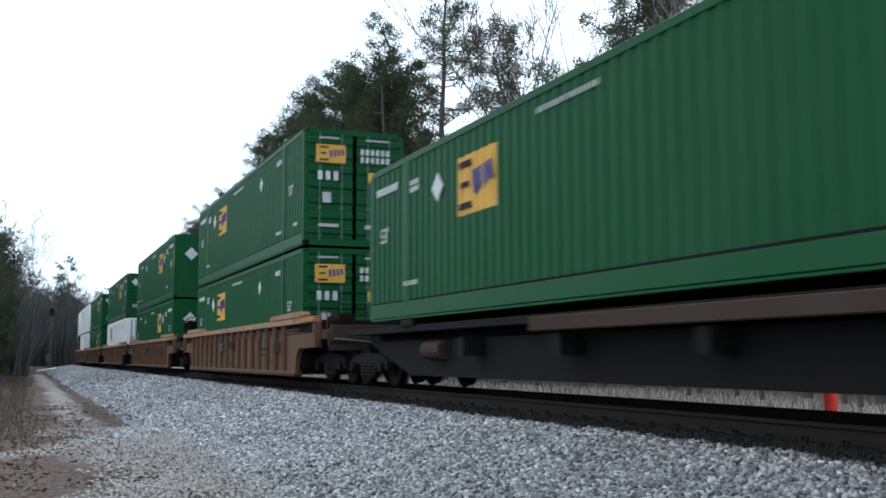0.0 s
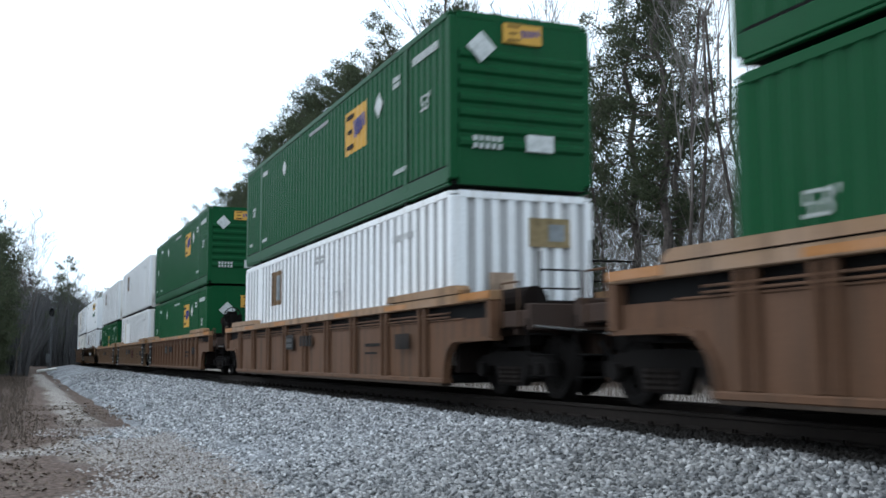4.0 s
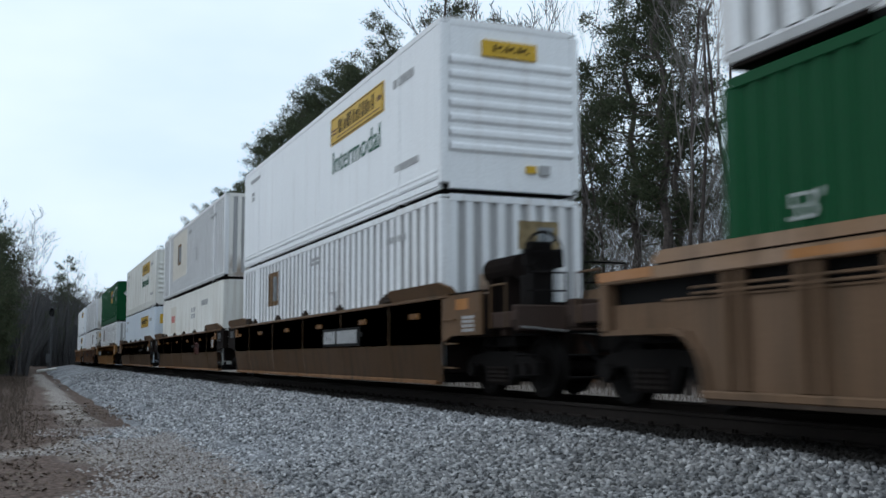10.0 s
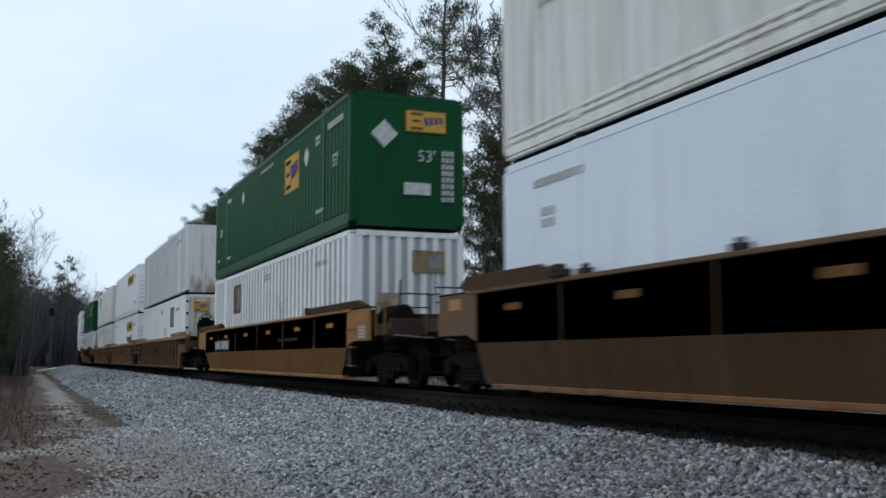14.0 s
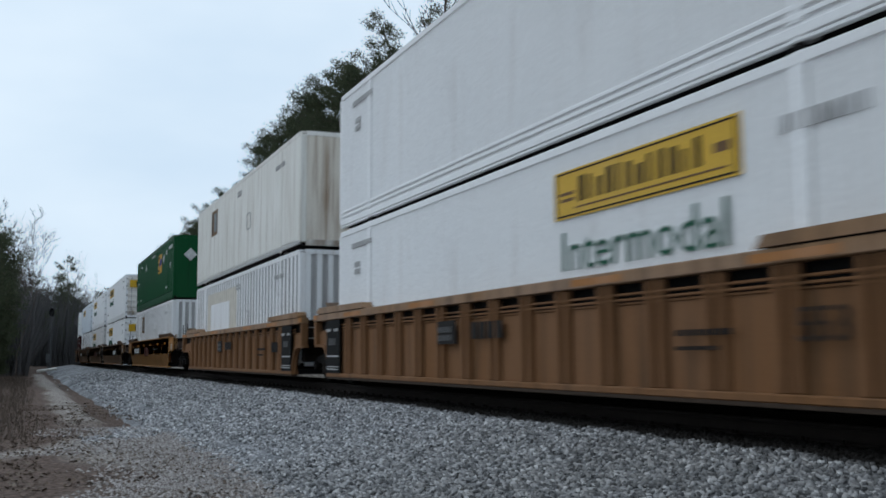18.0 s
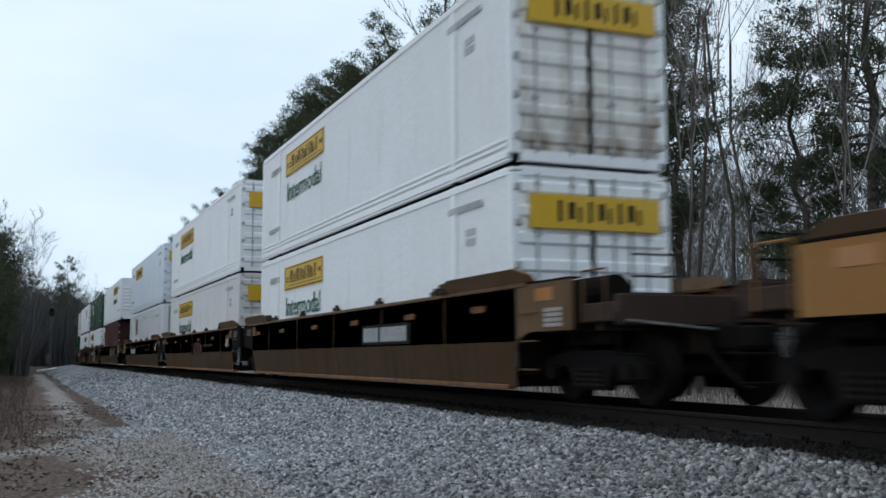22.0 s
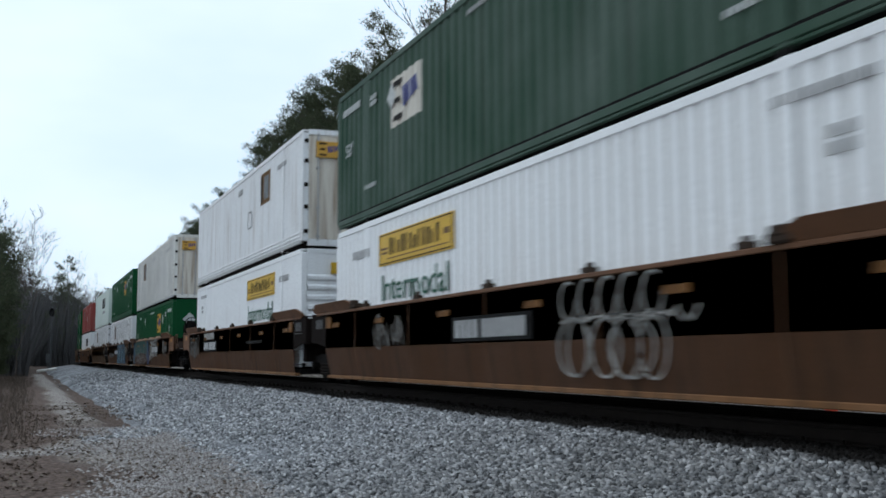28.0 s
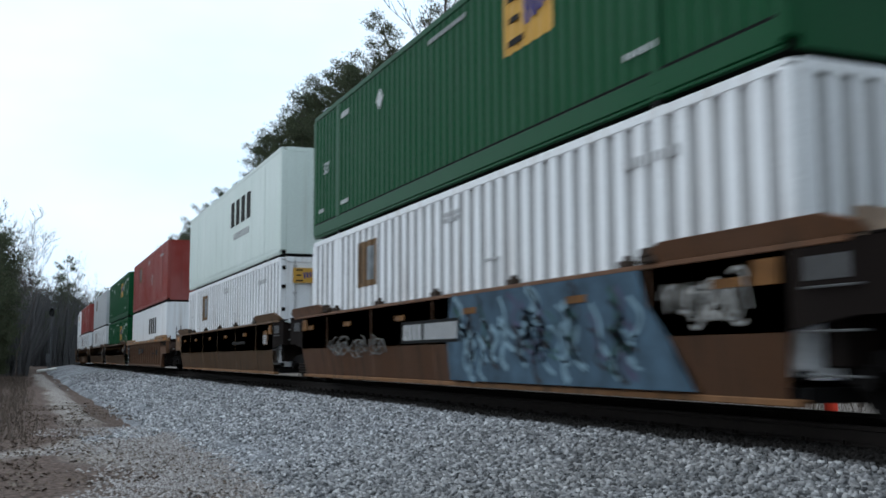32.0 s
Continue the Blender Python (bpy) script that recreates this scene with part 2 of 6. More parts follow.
MAT = {
    "green": paint("green_container_paint", GREEN, (0.012, 0.022, 0.014), 0.35, 0.45, 0.006, 0.08),
    "darkgreen": paint("faded_dark_green_paint", (0.016, 0.054, 0.030), (0.03, 0.03, 0.025), 0.5, 0.6, 0.06),
    "white": paint("aged_white_paint", (0.77, 0.78, 0.79), (0.40, 0.33, 0.27), 0.65, 0.5, 0.2, 0.2, 0.50),
    "cream": paint("off_white_paint", (0.72, 0.71, 0.66), (0.36, 0.30, 0.23), 0.7, 0.5, 0.2, 0.2, 0.48),
    "jb": paint("clean_white_paint", (0.82, 0.83, 0.84), (0.40, 0.32, 0.27), 0.3, 0.42, 0.2),
    "dull": paint("dull_white_paint", (0.62, 0.61, 0.60), (0.34, 0.29, 0.25), 0.5, 0.5, 0.15),
    "pale": paint("pale_blue_white_paint", (0.66, 0.73, 0.80), (0.34, 0.26, 0.20), 0.4, 0.42, 0.2),
    "mint": paint("pale_grey_green_paint", (0.58, 0.66, 0.61), (0.30, 0.28, 0.22), 0.35, 0.45, 0.15),
    "grey": paint("dull_grey_paint", (0.40, 0.42, 0.43), (0.16, 0.13, 0.10), 0.5, 0.55, 0.1),
    "tan_stone": by_object("tan_gravel", ((0.17, 0.148, 0.137), (0.33, 0.303, 0.288), (0.45, 0.425, 0.412), (0.22, 0.19, 0.175)), 0.95, True),
    "grime": rusty("rust_stained_white_paint", (0.74, 0.72, 0.68), (0.24, 0.15, 0.09), 0.8, 0.6, 0.1),
    "door_stain": paint("rust_streaked_cream_paint", (0.66, 0.61, 0.53), (0.24, 0.15, 0.09), 0.95, 0.6, 0.1, 0.2, 0.46),
    "red": paint("faded_red_paint", (0.22, 0.026, 0.018), (0.10, 0.04, 0.03), 0.4, 0.5, 0.08),
    "oxide": paint("dark_red_paint", (0.06, 0.010, 0.010), (0.05, 0.02, 0.02), 0.5, 0.6, 0.05),
    "tan": paint("weathered_tan_car_paint", (0.138, 0.079, 0.043), (0.034, 0.025, 0.016), 0.9, 0.75, 0.02, 0.15, 0.46),
    "tan_dark": paint("dark_tan_car_paint", (0.104, 0.050, 0.026), (0.025, 0.02, 0.014), 0.85, 0.75, 0.015, 0.15, 0.48),
    "lock_green": plain("worn_green_steel", (0.07, 0.15, 0.11), 0.6),
    "amber_tan": paint("orange_brown_car_paint", (0.178, 0.082, 0.032), (0.040, 0.026, 0.014), 0.9, 0.75, 0.02, 0.15, 0.48),
    "brown": paint("brown_car_paint", (0.116, 0.060, 0.026), (0.03, 0.03, 0.020), 0.7, 0.7, 0.02, 0.2, 0.5),
    "redbrown": paint("red_brown_car_paint", (0.130, 0.058, 0.027), (0.03, 0.026, 0.018), 0.7, 0.7, 0.02, 0.2, 0.5),
    "ochre": paint("yellow_ochre_car_paint", (0.258, 0.116, 0.026), (0.07, 0.05, 0.02), 0.6, 0.65, 0.02, 0.2, 0.5),
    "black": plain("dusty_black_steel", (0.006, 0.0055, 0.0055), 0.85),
    "spine": paint("black_brown_car_paint", (0.042, 0.026, 0.020), (0.075, 0.045, 0.032), 0.7, 0.85, 0.01, 0.08),
    "steel": plain("bare_worn_steel", (0.30, 0.29, 0.28), 0.45, 0.8),
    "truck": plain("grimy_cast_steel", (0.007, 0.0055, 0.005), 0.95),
    "yellow": paint("yellow_sign_paint", (0.60, 0.36, 0.02), (0.25, 0.15, 0.03), 0.5, 0.5, 0.05),
    "amber": plain("amber_sign_paint", (0.56, 0.31, 0.06), 0.5, 0, 0.12, 5),
    "orange": plain("orange_reflective_tape", (0.46, 0.17, 0.025), 0.6, 0, 0.45, 5),
    "mark_white": plain("white_lettering_paint", (0.56, 0.58, 0.57), 0.6, 0, 0.35, 12),
    "mark_dark": plain("dark_lettering_paint", (0.018, 0.016, 0.015), 0.8),
    "mark_blue": plain("blue_lettering_paint", (0.03, 0.045, 0.22), 0.6),
    "mark_green": plain("green_lettering_paint", (0.02, 0.10, 0.06), 0.6),
    "mark_red": plain("faded_red_lettering_paint", (0.50, 0.16, 0.14), 0.7),
    "mark_grey": plain("grey_lettering_paint", (0.42, 0.42, 0.42), 0.7),
    "mark_brown": plain("faded_brown_lettering", (0.17, 0.10, 0.05), 0.7),
    "orange_worn": paint("worn_orange_paint", (0.34, 0.135, 0.03), (0.13, 0.07, 0.03), 1.0, 0.7, 0.1),
    "dim_yellow": paint("dulled_yellow_paint", (0.23, 0.175, 0.03), (0.06, 0.07, 0.03), 0.8, 0.6, 0.05),
    "pale_patch": plain("worn_pale_blue_paint", (0.24, 0.26, 0.27), 0.7, 0, 0.4, 5),
    "mark_faint": plain("worn_grey_lettering_paint", (0.10, 0.10, 0.10), 0.8),
    "patch": plain("sand_coloured_patch_paint", (0.64, 0.60, 0.53), 0.7, 0, 0.15, 3),
    "spray_white": plain("white_spray_paint", (0.40, 0.385, 0.36), 0.8, 0, 0.6, 6),
    "spray_dim": plain("worn_grey_spray_paint", (0.20, 0.185, 0.17), 0.85, 0, 0.6, 6),
    "spray_brown": plain("dull_purple_brown_spray_paint", (0.075, 0.042, 0.032), 0.85, 0, 0.5, 3),
    "spray_blue": plain("blue_spray_paint", (0.058, 0.100, 0.140), 0.8, 0, 0.55, 3),
    "spray_pale": plain("pale_blue_spray_paint", (0.20, 0.30, 0.36), 0.8, 0, 0.4, 5),
    "spray_violet": plain("violet_spray_paint", (0.075, 0.075, 0.125), 0.8, 0, 0.4, 5),
    "mark_oxide": plain("dark_red_lettering_paint", (0.07, 0.02, 0.015), 0.8, 0, 0.4, 6),
    "spray_teal": plain("dark_teal_spray_paint", (0.035, 0.085, 0.075), 0.8, 0, 0.5, 3),
    "spray_dark": plain("dark_spray_paint", (0.028, 0.03, 0.036), 0.8, 0, 0.3, 5),
    # worn orange-tan, lightened to put the light on the chords into the paint
    "chord": paint("lit_tan_chord_paint", (0.235, 0.125, 0.055), (0.075, 0.048, 0.03), 0.95, 0.7, 0.10, 0.2, 0.48),
    # ochre darkened: the shade on the guides' down-facing side is in this colour
    "guide_dark": paint("shaded_ochre_guide_paint", (0.085, 0.04, 0.013), (0.03, 0.02, 0.012), 0.8, 0.75, 0.05),
    "dim_orange": plain("grimy_orange_tape", (0.17, 0.075, 0.022), 0.7, 0, 0.5, 5),
    "dim_amber": plain("worn_amber_sign_paint", (0.30, 0.225, 0.12), 0.7, 0, 0.5, 5),
    "rust_patch": plain("rust_stained_pale_paint", (0.42, 0.30, 0.22), 0.8, 0, 0.55, 4),
    # greyer tones for wall troughs; the second also for rails and locking bars
    "trough": paint("grey_white_trough_paint", (0.60, 0.60, 0.59), (0.34, 0.29, 0.24), 0.5, 0.55, 0.1),
    "recess": paint("mid_grey_recess_paint", (0.40, 0.40, 0.40), (0.20, 0.16, 0.12), 0.5, 0.6, 0.1),
    "rust": plain("dark_rusty_steel", (0.055, 0.038, 0.028), 0.85, 0, 0.5, 6),
    "rail": plain("rusty_rail_side", (0.016, 0.012, 0.010), 0.9),
    "railtop": plain("polished_rail_head", (0.06, 0.057, 0.055), 0.5, 0.7),
    "tie": plain("creosoted_tie_wood", (0.012, 0.0095, 0.008), 0.95, 0, 0.4, 14),
    "ballast": speckle("grey_crushed_stone_bed", ((0.03, 0.03, 0.031), (0.10, 0.101, 0.103), (0.22, 0.222, 0.226), (0.38, 0.382, 0.385)), 26.0, 0.95, 1.0),
    "stone": by_object("grey_crushed_stone", ((0.055, 0.056, 0.058), (0.21, 0.207, 0.208), (0.36, 0.356, 0.355), (0.10, 0.10, 0.10), (0.28, 0.272, 0.265), (0.52, 0.512, 0.505)), 0.92, True),
    "bark": plain("grey_brown_bark", (0.105, 0.088, 0.079), 0.95, 0, 0.5, 6),
    "bare": plain("grey_bare_wood", (0.23, 0.21, 0.20), 0.95, 0, 0.4, 4),
    "needles": by_object("dark_pine_needles", ((0.045, 0.060, 0.034), (0.072, 0.090, 0.050), (0.11, 0.12, 0.072)), 0.75, True),
    # grey lifted so that the twigs' colour carries the haze in the woods
    "farwood": by_object("hazed_twigs", ((0.15, 0.135, 0.13), (0.22, 0.20, 0.19), (0.12, 0.12, 0.105)), 0.95, True),
    # near-uniform grey: haze over the far thicket put into its colour
    "haze_twigs": by_object("far_hazed_twigs", ((0.078, 0.077, 0.080), (0.095, 0.092, 0.093), (0.066, 0.068, 0.067)), 0.95, True),
    "litter": by_object("dead_leaves", ((0.05, 0.034, 0.026), (0.095, 0.066, 0.050), (0.14, 0.105, 0.082), (0.20, 0.165, 0.135)), 0.9, True),
    # grime on car ends, with the shade between cars worked into the colour
    "grimy": paint("grime_and_shade_car_paint", (0.011, 0.008, 0.007), (0.028, 0.020, 0.015), 0.6, 0.95, 0.004, 0.03),
    "drygrass": by_object("dry_grass", ((0.075, 0.057, 0.045), (0.12, 0.092, 0.072), (0.055, 0.046, 0.038)), 0.9, True),
    "redpost": plain("red_orange_plastic", (0.75, 0.06, 0.03), 0.5, 0, 0.1),
    "alu": plain("dull_aluminium", (0.13, 0.135, 0.14), 0.6, 0.4),
}


def thin_leaf(m, share):
    """Lets part of the light through thin foliage."""
    nt = m.node_tree
    b = nt.nodes["Principled BSDF"]
    tr = nt.nodes.new("ShaderNodeBsdfTranslucent")
    mix = nt.nodes.new("ShaderNodeMixShader")
    mix.inputs[0].default_value = share
    nt.links.new(b.inputs["Base Color"].links[0].from_socket, tr.inputs[0])
    nt.links.new(b.outputs[0], mix.inputs[1])
    nt.links.new(tr.outputs[0], mix.inputs[2])
    nt.links.new(mix.outputs[0], nt.nodes["Material Output"].inputs[0])


thin_leaf(MAT["needles"], 0.4)


def ground_material():
    """Dead leaves, a pale gravelly path along the line, grit spilling across it."""
    m, nt, b = nodes("dirt_and_dead_leaves", 0.95)
    fine = noise_tex(nt, 13.0, (1, 1, 1), 12)
    wide = noise_tex(nt, 0.8, (0.45, 1, 1), 7)
    leaf = ramp_of(nt, fine.outputs[0], 0.34, 0.68, (0.045, 0.031, 0.026), (0.165, 0.118, 0.096))
    grit = ramp_of(nt, fine.outputs[0], 0.32, 0.70, (0.13, 0.113, 0.10), (0.44, 0.405, 0.375))
    co = nt.nodes.new("ShaderNodeTexCoord")
    sep = nt.nodes.new("ShaderNodeSeparateXYZ")
    nt.links.new(co.outputs["Object"], sep.inputs[0])

    def math_node(op, a, c):
        n = nt.nodes.new("ShaderNodeMath")
        n.operation, n.use_clamp = op, op == "MULTIPLY"
        n.inputs[2].default_value = 0.0
        for sock, v in zip(n.inputs, (a, c)):
            if isinstance(v, (int, float)):
                sock.default_value = v
            else:
                nt.links.new(v, sock)
        return n.outputs[0]

    wob = math_node("MULTIPLY_ADD", wide.outputs[0], 1.2)
    y = math_node("ADD", math_node("SUBTRACT", sep.outputs[1], 0.6), wob)
    x = math_node("ADD", math_node("SUBTRACT", sep.outputs[0], 0.6), wob)

    def near(value, centre, half, soft):
        """1 where value lies within half of centre, falling to 0 over soft."""
        d = math_node("ABSOLUTE", math_node("SUBTRACT", value, centre), 0.0)
        return math_node("MULTIPLY", math_node("SUBTRACT", half + soft, d), 1.0 / soft)

    path = math_node("MULTIPLY", near(y, -6.2, 0.22, 0.35), near(x, -60.0, 35.0, 4.0))
    fan = near(math_node("ADD", x, math_node("MULTIPLY_ADD", y, 1.69)), -29.5, 0.5, 1.0)
    front = math_node("MULTIPLY", math_node("MULTIPLY", near(x, -6.0, 11.5, 2.0), near(y, -5.2, 1.0, 0.9)), math_node("ADD", ramp_of(nt, wide.outputs[0], 0.32, 0.58).outputs[0], -0.05))
    mask = math_node("MAXIMUM", math_node("MULTIPLY", math_node("MULTIPLY", path, 0.75), math_node("ADD", ramp_of(nt, fine.outputs[0], 0.30, 0.55).outputs[0], 0.3)), math_node("MAXIMUM", math_node("MULTIPLY", fan, 0.9), front))
    mask = math_node("MAXIMUM", mask, math_node("MULTIPLY", near(y, 9.0, 4.0, 3.0), 0.7))
    nt.links.new(mix_rgb(nt, mask, leaf.outputs[0], grit.outputs[0]), b.inputs["Base Color"])
    bump(nt, b, fine.outputs[0], 0.9, 0.06)
    return m


MAT["ground"] = ground_material()


def stain_and_shade_middle(m):
    """Oily dark stone between the rails, the train's shadow painted in beside them."""
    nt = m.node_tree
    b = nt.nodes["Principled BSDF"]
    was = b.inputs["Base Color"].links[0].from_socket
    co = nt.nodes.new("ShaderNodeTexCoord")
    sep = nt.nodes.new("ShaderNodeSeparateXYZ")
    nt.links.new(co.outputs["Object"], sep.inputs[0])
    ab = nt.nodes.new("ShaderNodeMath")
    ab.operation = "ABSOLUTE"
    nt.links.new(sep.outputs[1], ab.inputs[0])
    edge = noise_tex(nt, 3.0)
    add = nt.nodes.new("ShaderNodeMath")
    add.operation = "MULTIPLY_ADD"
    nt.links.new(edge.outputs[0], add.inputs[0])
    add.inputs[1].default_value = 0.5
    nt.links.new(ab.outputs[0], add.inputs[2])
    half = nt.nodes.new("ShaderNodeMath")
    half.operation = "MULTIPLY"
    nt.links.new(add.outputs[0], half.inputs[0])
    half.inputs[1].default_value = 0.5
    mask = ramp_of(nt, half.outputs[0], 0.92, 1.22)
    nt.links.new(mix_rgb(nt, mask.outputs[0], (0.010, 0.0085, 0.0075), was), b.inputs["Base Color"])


def pale_down_line(m):
    """Stone paler and slightly bluer down the line, away from the near end."""
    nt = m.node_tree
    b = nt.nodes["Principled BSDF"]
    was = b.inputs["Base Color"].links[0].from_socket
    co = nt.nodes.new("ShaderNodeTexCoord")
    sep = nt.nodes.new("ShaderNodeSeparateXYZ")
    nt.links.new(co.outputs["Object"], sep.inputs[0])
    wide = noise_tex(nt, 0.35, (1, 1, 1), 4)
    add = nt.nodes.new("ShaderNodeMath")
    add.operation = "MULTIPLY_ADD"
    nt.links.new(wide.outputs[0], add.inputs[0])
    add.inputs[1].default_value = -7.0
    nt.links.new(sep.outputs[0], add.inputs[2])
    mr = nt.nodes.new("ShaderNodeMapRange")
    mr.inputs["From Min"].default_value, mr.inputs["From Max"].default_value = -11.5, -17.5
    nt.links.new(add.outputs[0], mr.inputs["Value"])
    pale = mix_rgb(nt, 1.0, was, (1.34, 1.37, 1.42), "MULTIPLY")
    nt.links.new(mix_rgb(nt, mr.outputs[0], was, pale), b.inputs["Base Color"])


pale_down_line(MAT["ballast"])
pale_down_line(MAT["stone"])
stain_and_shade_middle(MAT["ballast"])
stain_and_shade_middle(MAT["stone"])


# ---------------------------------------------------------------- mesh helpers
def link_mesh(name, verts, faces, material, parent=None, label="", smooth=False):
    me = bpy.data.meshes.new(name)
    me.from_pydata([tuple(v) for v in verts], [], [tuple(f) for f in faces])
    me.materials.append(MAT[material] if isinstance(material, str) else material)
    if smooth:
        me.polygons.foreach_set("use_smooth", [True] * len(me.polygons))
    ob = new(name, me)
    ob.parent = parent
    if label:
        tagged(ob, label)
    return ob


def part(name, bm, material, parent, label="", smooth=False):
    me = bpy.data.meshes.new(name)
    bm.normal_update()
    bm.to_mesh(me)
    bm.free()
    me.materials.append(MAT[material] if isinstance(material, str) else material)
    if smooth:
        me.polygons.foreach_set("use_smooth", [True] * len(me.polygons))
    ob = new(name, me)
    ob.parent = parent
    if label:
        tagged(ob, label)
    return ob


def box(bm, x0, x1, y0, y1, z0, z1, bevel=0.0):
    m = Matrix.Translation(((x0 + x1) / 2, (y0 + y1) / 2, (z0 + z1) / 2)) @ Matrix.Diagonal((x1 - x0, y1 - y0, z1 - z0, 1))
    got = bmesh.ops.create_cube(bm, size=1, matrix=m)
    if bevel:
        edges = list({e for v in got["verts"] for e in v.link_edges})
        bmesh.ops.bevel(bm, geom=edges, offset=bevel, segments=1, affect="EDGES")
    return bm


def boxes(*rows, bevel=0.0):
    bm = bmesh.new()
    for r in rows:
        box(bm, *r, bevel=bevel)
    return bm


def prism(bm, outline, axis, a, b):
    """A polygon drawn in the two other axes, extruded along axis from a to b."""
    def at(p, c):
        return {"x": (c, p[0], p[1]), "y": (p[0], c, p[1]), "z": (p[0], p[1], c)}[axis]
    lo = [bm.verts.new(at(p, a)) for p in outline]
    hi = [bm.verts.new(at(p, b)) for p in outline]
    n = len(outline)
    bm.faces.new(lo)
    bm.faces.new(hi[::-1])
    for i in range(n):
        bm.faces.new((lo[i], lo[(i + 1) % n], hi[(i + 1) % n], hi[i]))
    bmesh.ops.recalc_face_normals(bm, faces=bm.faces[:])
    return bm


def rod(bm, p, q, r, n=6, r2=None):
    p, q = Vector(p), Vector(q)
    d = q - p
    m = Matrix.Translation((p + q) / 2) @ d.to_track_quat("Z", "Y").to_matrix().to_4x4()
    bmesh.ops.create_cone(bm, cap_ends=True, segments=n, radius1=r, radius2=r if r2 is None else r2, depth=d.length, matrix=m)
    return bm


def ring(bm, centre, radius, thick, axis="x", n=20):
    c = Vector(centre)
    pts = []
    for i in range(n):
        a = 2 * math.pi * i / n
        pts.append(c + (Vector((0, math.cos(a), math.sin(a))) if axis == "x" else Vector((math.cos(a), 0, math.sin(a)))) * radius)
    for i in range(n):
        rod(bm, pts[i], pts[(i + 1) % n], thick, 5)
    return bm


# ---------------------------------------------------------------- the line of the track
BEND_AT, RADIUS = -125.0, 450.0


def track_at(s):
    """Place and heading (radians) of the track's centre at s metres along it; it bends away beyond BEND_AT."""
    u = min(s - BEND_AT, 0.0)
    a = u / RADIUS
    return RADIUS * math.sin(a) + (s - u), RADIUS * (1 - math.cos(a)), a


def track_pose(s, z=0.0, off=0.0):
    x, y, a = track_at(s)
    return Matrix.Translation((x - off * math.sin(a), y + off * math.cos(a), z)) @ Matrix.Rotation(a, 4, "Z")


def sweep(name, profile, stations, material, parent=None, jitter=None, label="", smooth=False, closed=False):
    """A cross-section of (y, z) carried along the track."""
    verts, faces = [], []
    n = len(profile)
    for i, s in enumerate(stations):
        m = track_pose(s)
        for j, (y, z) in enumerate(profile):
            dz = jitter(s, y) if jitter else 0.0
            verts.append(m @ Vector((0, y, z + dz)))
    k = n if closed else n - 1
    for i in range(len(stations) - 1):
        for j in range(k):
            a, b = i * n + j, i * n + (j + 1) % n
            faces.append((a, a + n, b + n, b))
    return link_mesh(name, verts, faces, material, parent, label, smooth)


def steps(a, b, d):
    k = max(1, round((b - a) / d))
    return [a + (b - a) * i / k for i in range(k + 1)]


# ---------------------------------------------------------------- ground, ballast, track
def wobble(s, y):
    return 0.05 * noise.noise(Vector((s * 0.35, y * 0.5, 3.1))) + 0.02 * noise.noise(Vector((s * 1.7, y * 1.9, 8.0)))


def heave(s, y):
    """Unevenness of the stone bed, growing towards its ragged toe."""
    return wobble(s, y) * 0.7 * min(1, max(0, abs(y) - 1.2)) + (0.06 * noise.noise(Vector((s * 0.6, y * 0.8, 20.0))) if y < -4.4 else 0.0)


def build_ground():
    xs = [-900, -600, -420, -320, -250, -200, -170] + steps(-140, -42, 3.5) + steps(-40, 6, 0.5) + steps(8, 40, 4) + [80, 200, 500, 900]
    ys = [-900, -400, -200, -120, -70, -45, -32, -24] + steps(-20, -4, 0.4) + steps(-3, 5, 1.0) + steps(6, 60, 3) + [90, 160, 400, 900]
    verts, faces = [], []
    for x in xs:
        for y in ys:
            z = -0.78
            if -6.0 < y < 6.5:
                z = -0.95
            z += 0.10 * noise.noise(Vector((x * 0.12, y * 0.16, 0.0))) + 0.035 * noise.noise(Vector((x * 0.9, y * 0.9, 5.0)))
            z += 0.5 * max(0.0, min(1.0, (-y - 9) / 12))
            z += 0.25 * max(0.0, min(1.0, (y - 7) / 14))
            verts.append((x, y, z))
    n = len(ys)
    for i in range(len(xs) - 1):
        for j in range(n - 1):
            a = i * n + j
            faces.append((a, a + n, a + n + 1, a + 1))
    tagged(link_mesh("ground", verts, faces, "ground", smooth=True), "bare dirt strewn with dead leaves and gravel", "ground", kind="structure")
    prof = [(-5.3, -1.1), (-5.0, -0.86), (-4.75, -0.75), (-4.35, -0.65), (-3.8, -0.55), (-3.0, -0.43), (-2.3, -0.31), (-1.8, -0.215), (-1.4, -0.19), (-1.0, -0.19), (-0.6, -0.22), (0, -0.21),
            (0.6, -0.22), (1.0, -0.19), (1.6, -0.2), (2.2, -0.33), (3.2, -0.52), (4.4, -0.72), (5.2, -0.95)]
    st = steps(-420, -60, 4) + steps(-58, 8, 0.45) + steps(10, 60, 5)
    tagged(sweep("ballast", prof, st, "ballast", jitter=lambda s, y: heave(s, y), smooth=True),
           "sloping bed of grey crushed stone under the track", "ballast", kind="structure")


def build_track():
    track = tagged(new("railway_track"), "rusty steel rails spiked to dark wooden ties", "railway track", kind="structure")
    for y in (-0.753, 0.753):
        prof = [(y - 0.07, -0.172), (y + 0.07, -0.172), (y + 0.07, -0.160), (y + 0.012, -0.14), (y + 0.010, -0.045), (y + 0.036, -0.036), (y + 0.036, -0.006),
                (y + 0.028, 0.0), (y - 0.028, 0.0), (y - 0.036, -0.006), (y - 0.036, -0.036), (y - 0.010, -0.045), (y - 0.012, -0.14), (y - 0.07, -0.160)]
        r = sweep("rail", prof, steps(-420, -120, 6) + steps(-114, 60, 12), "rail", track, closed=True)
        r.data.materials.append(MAT["railtop"])
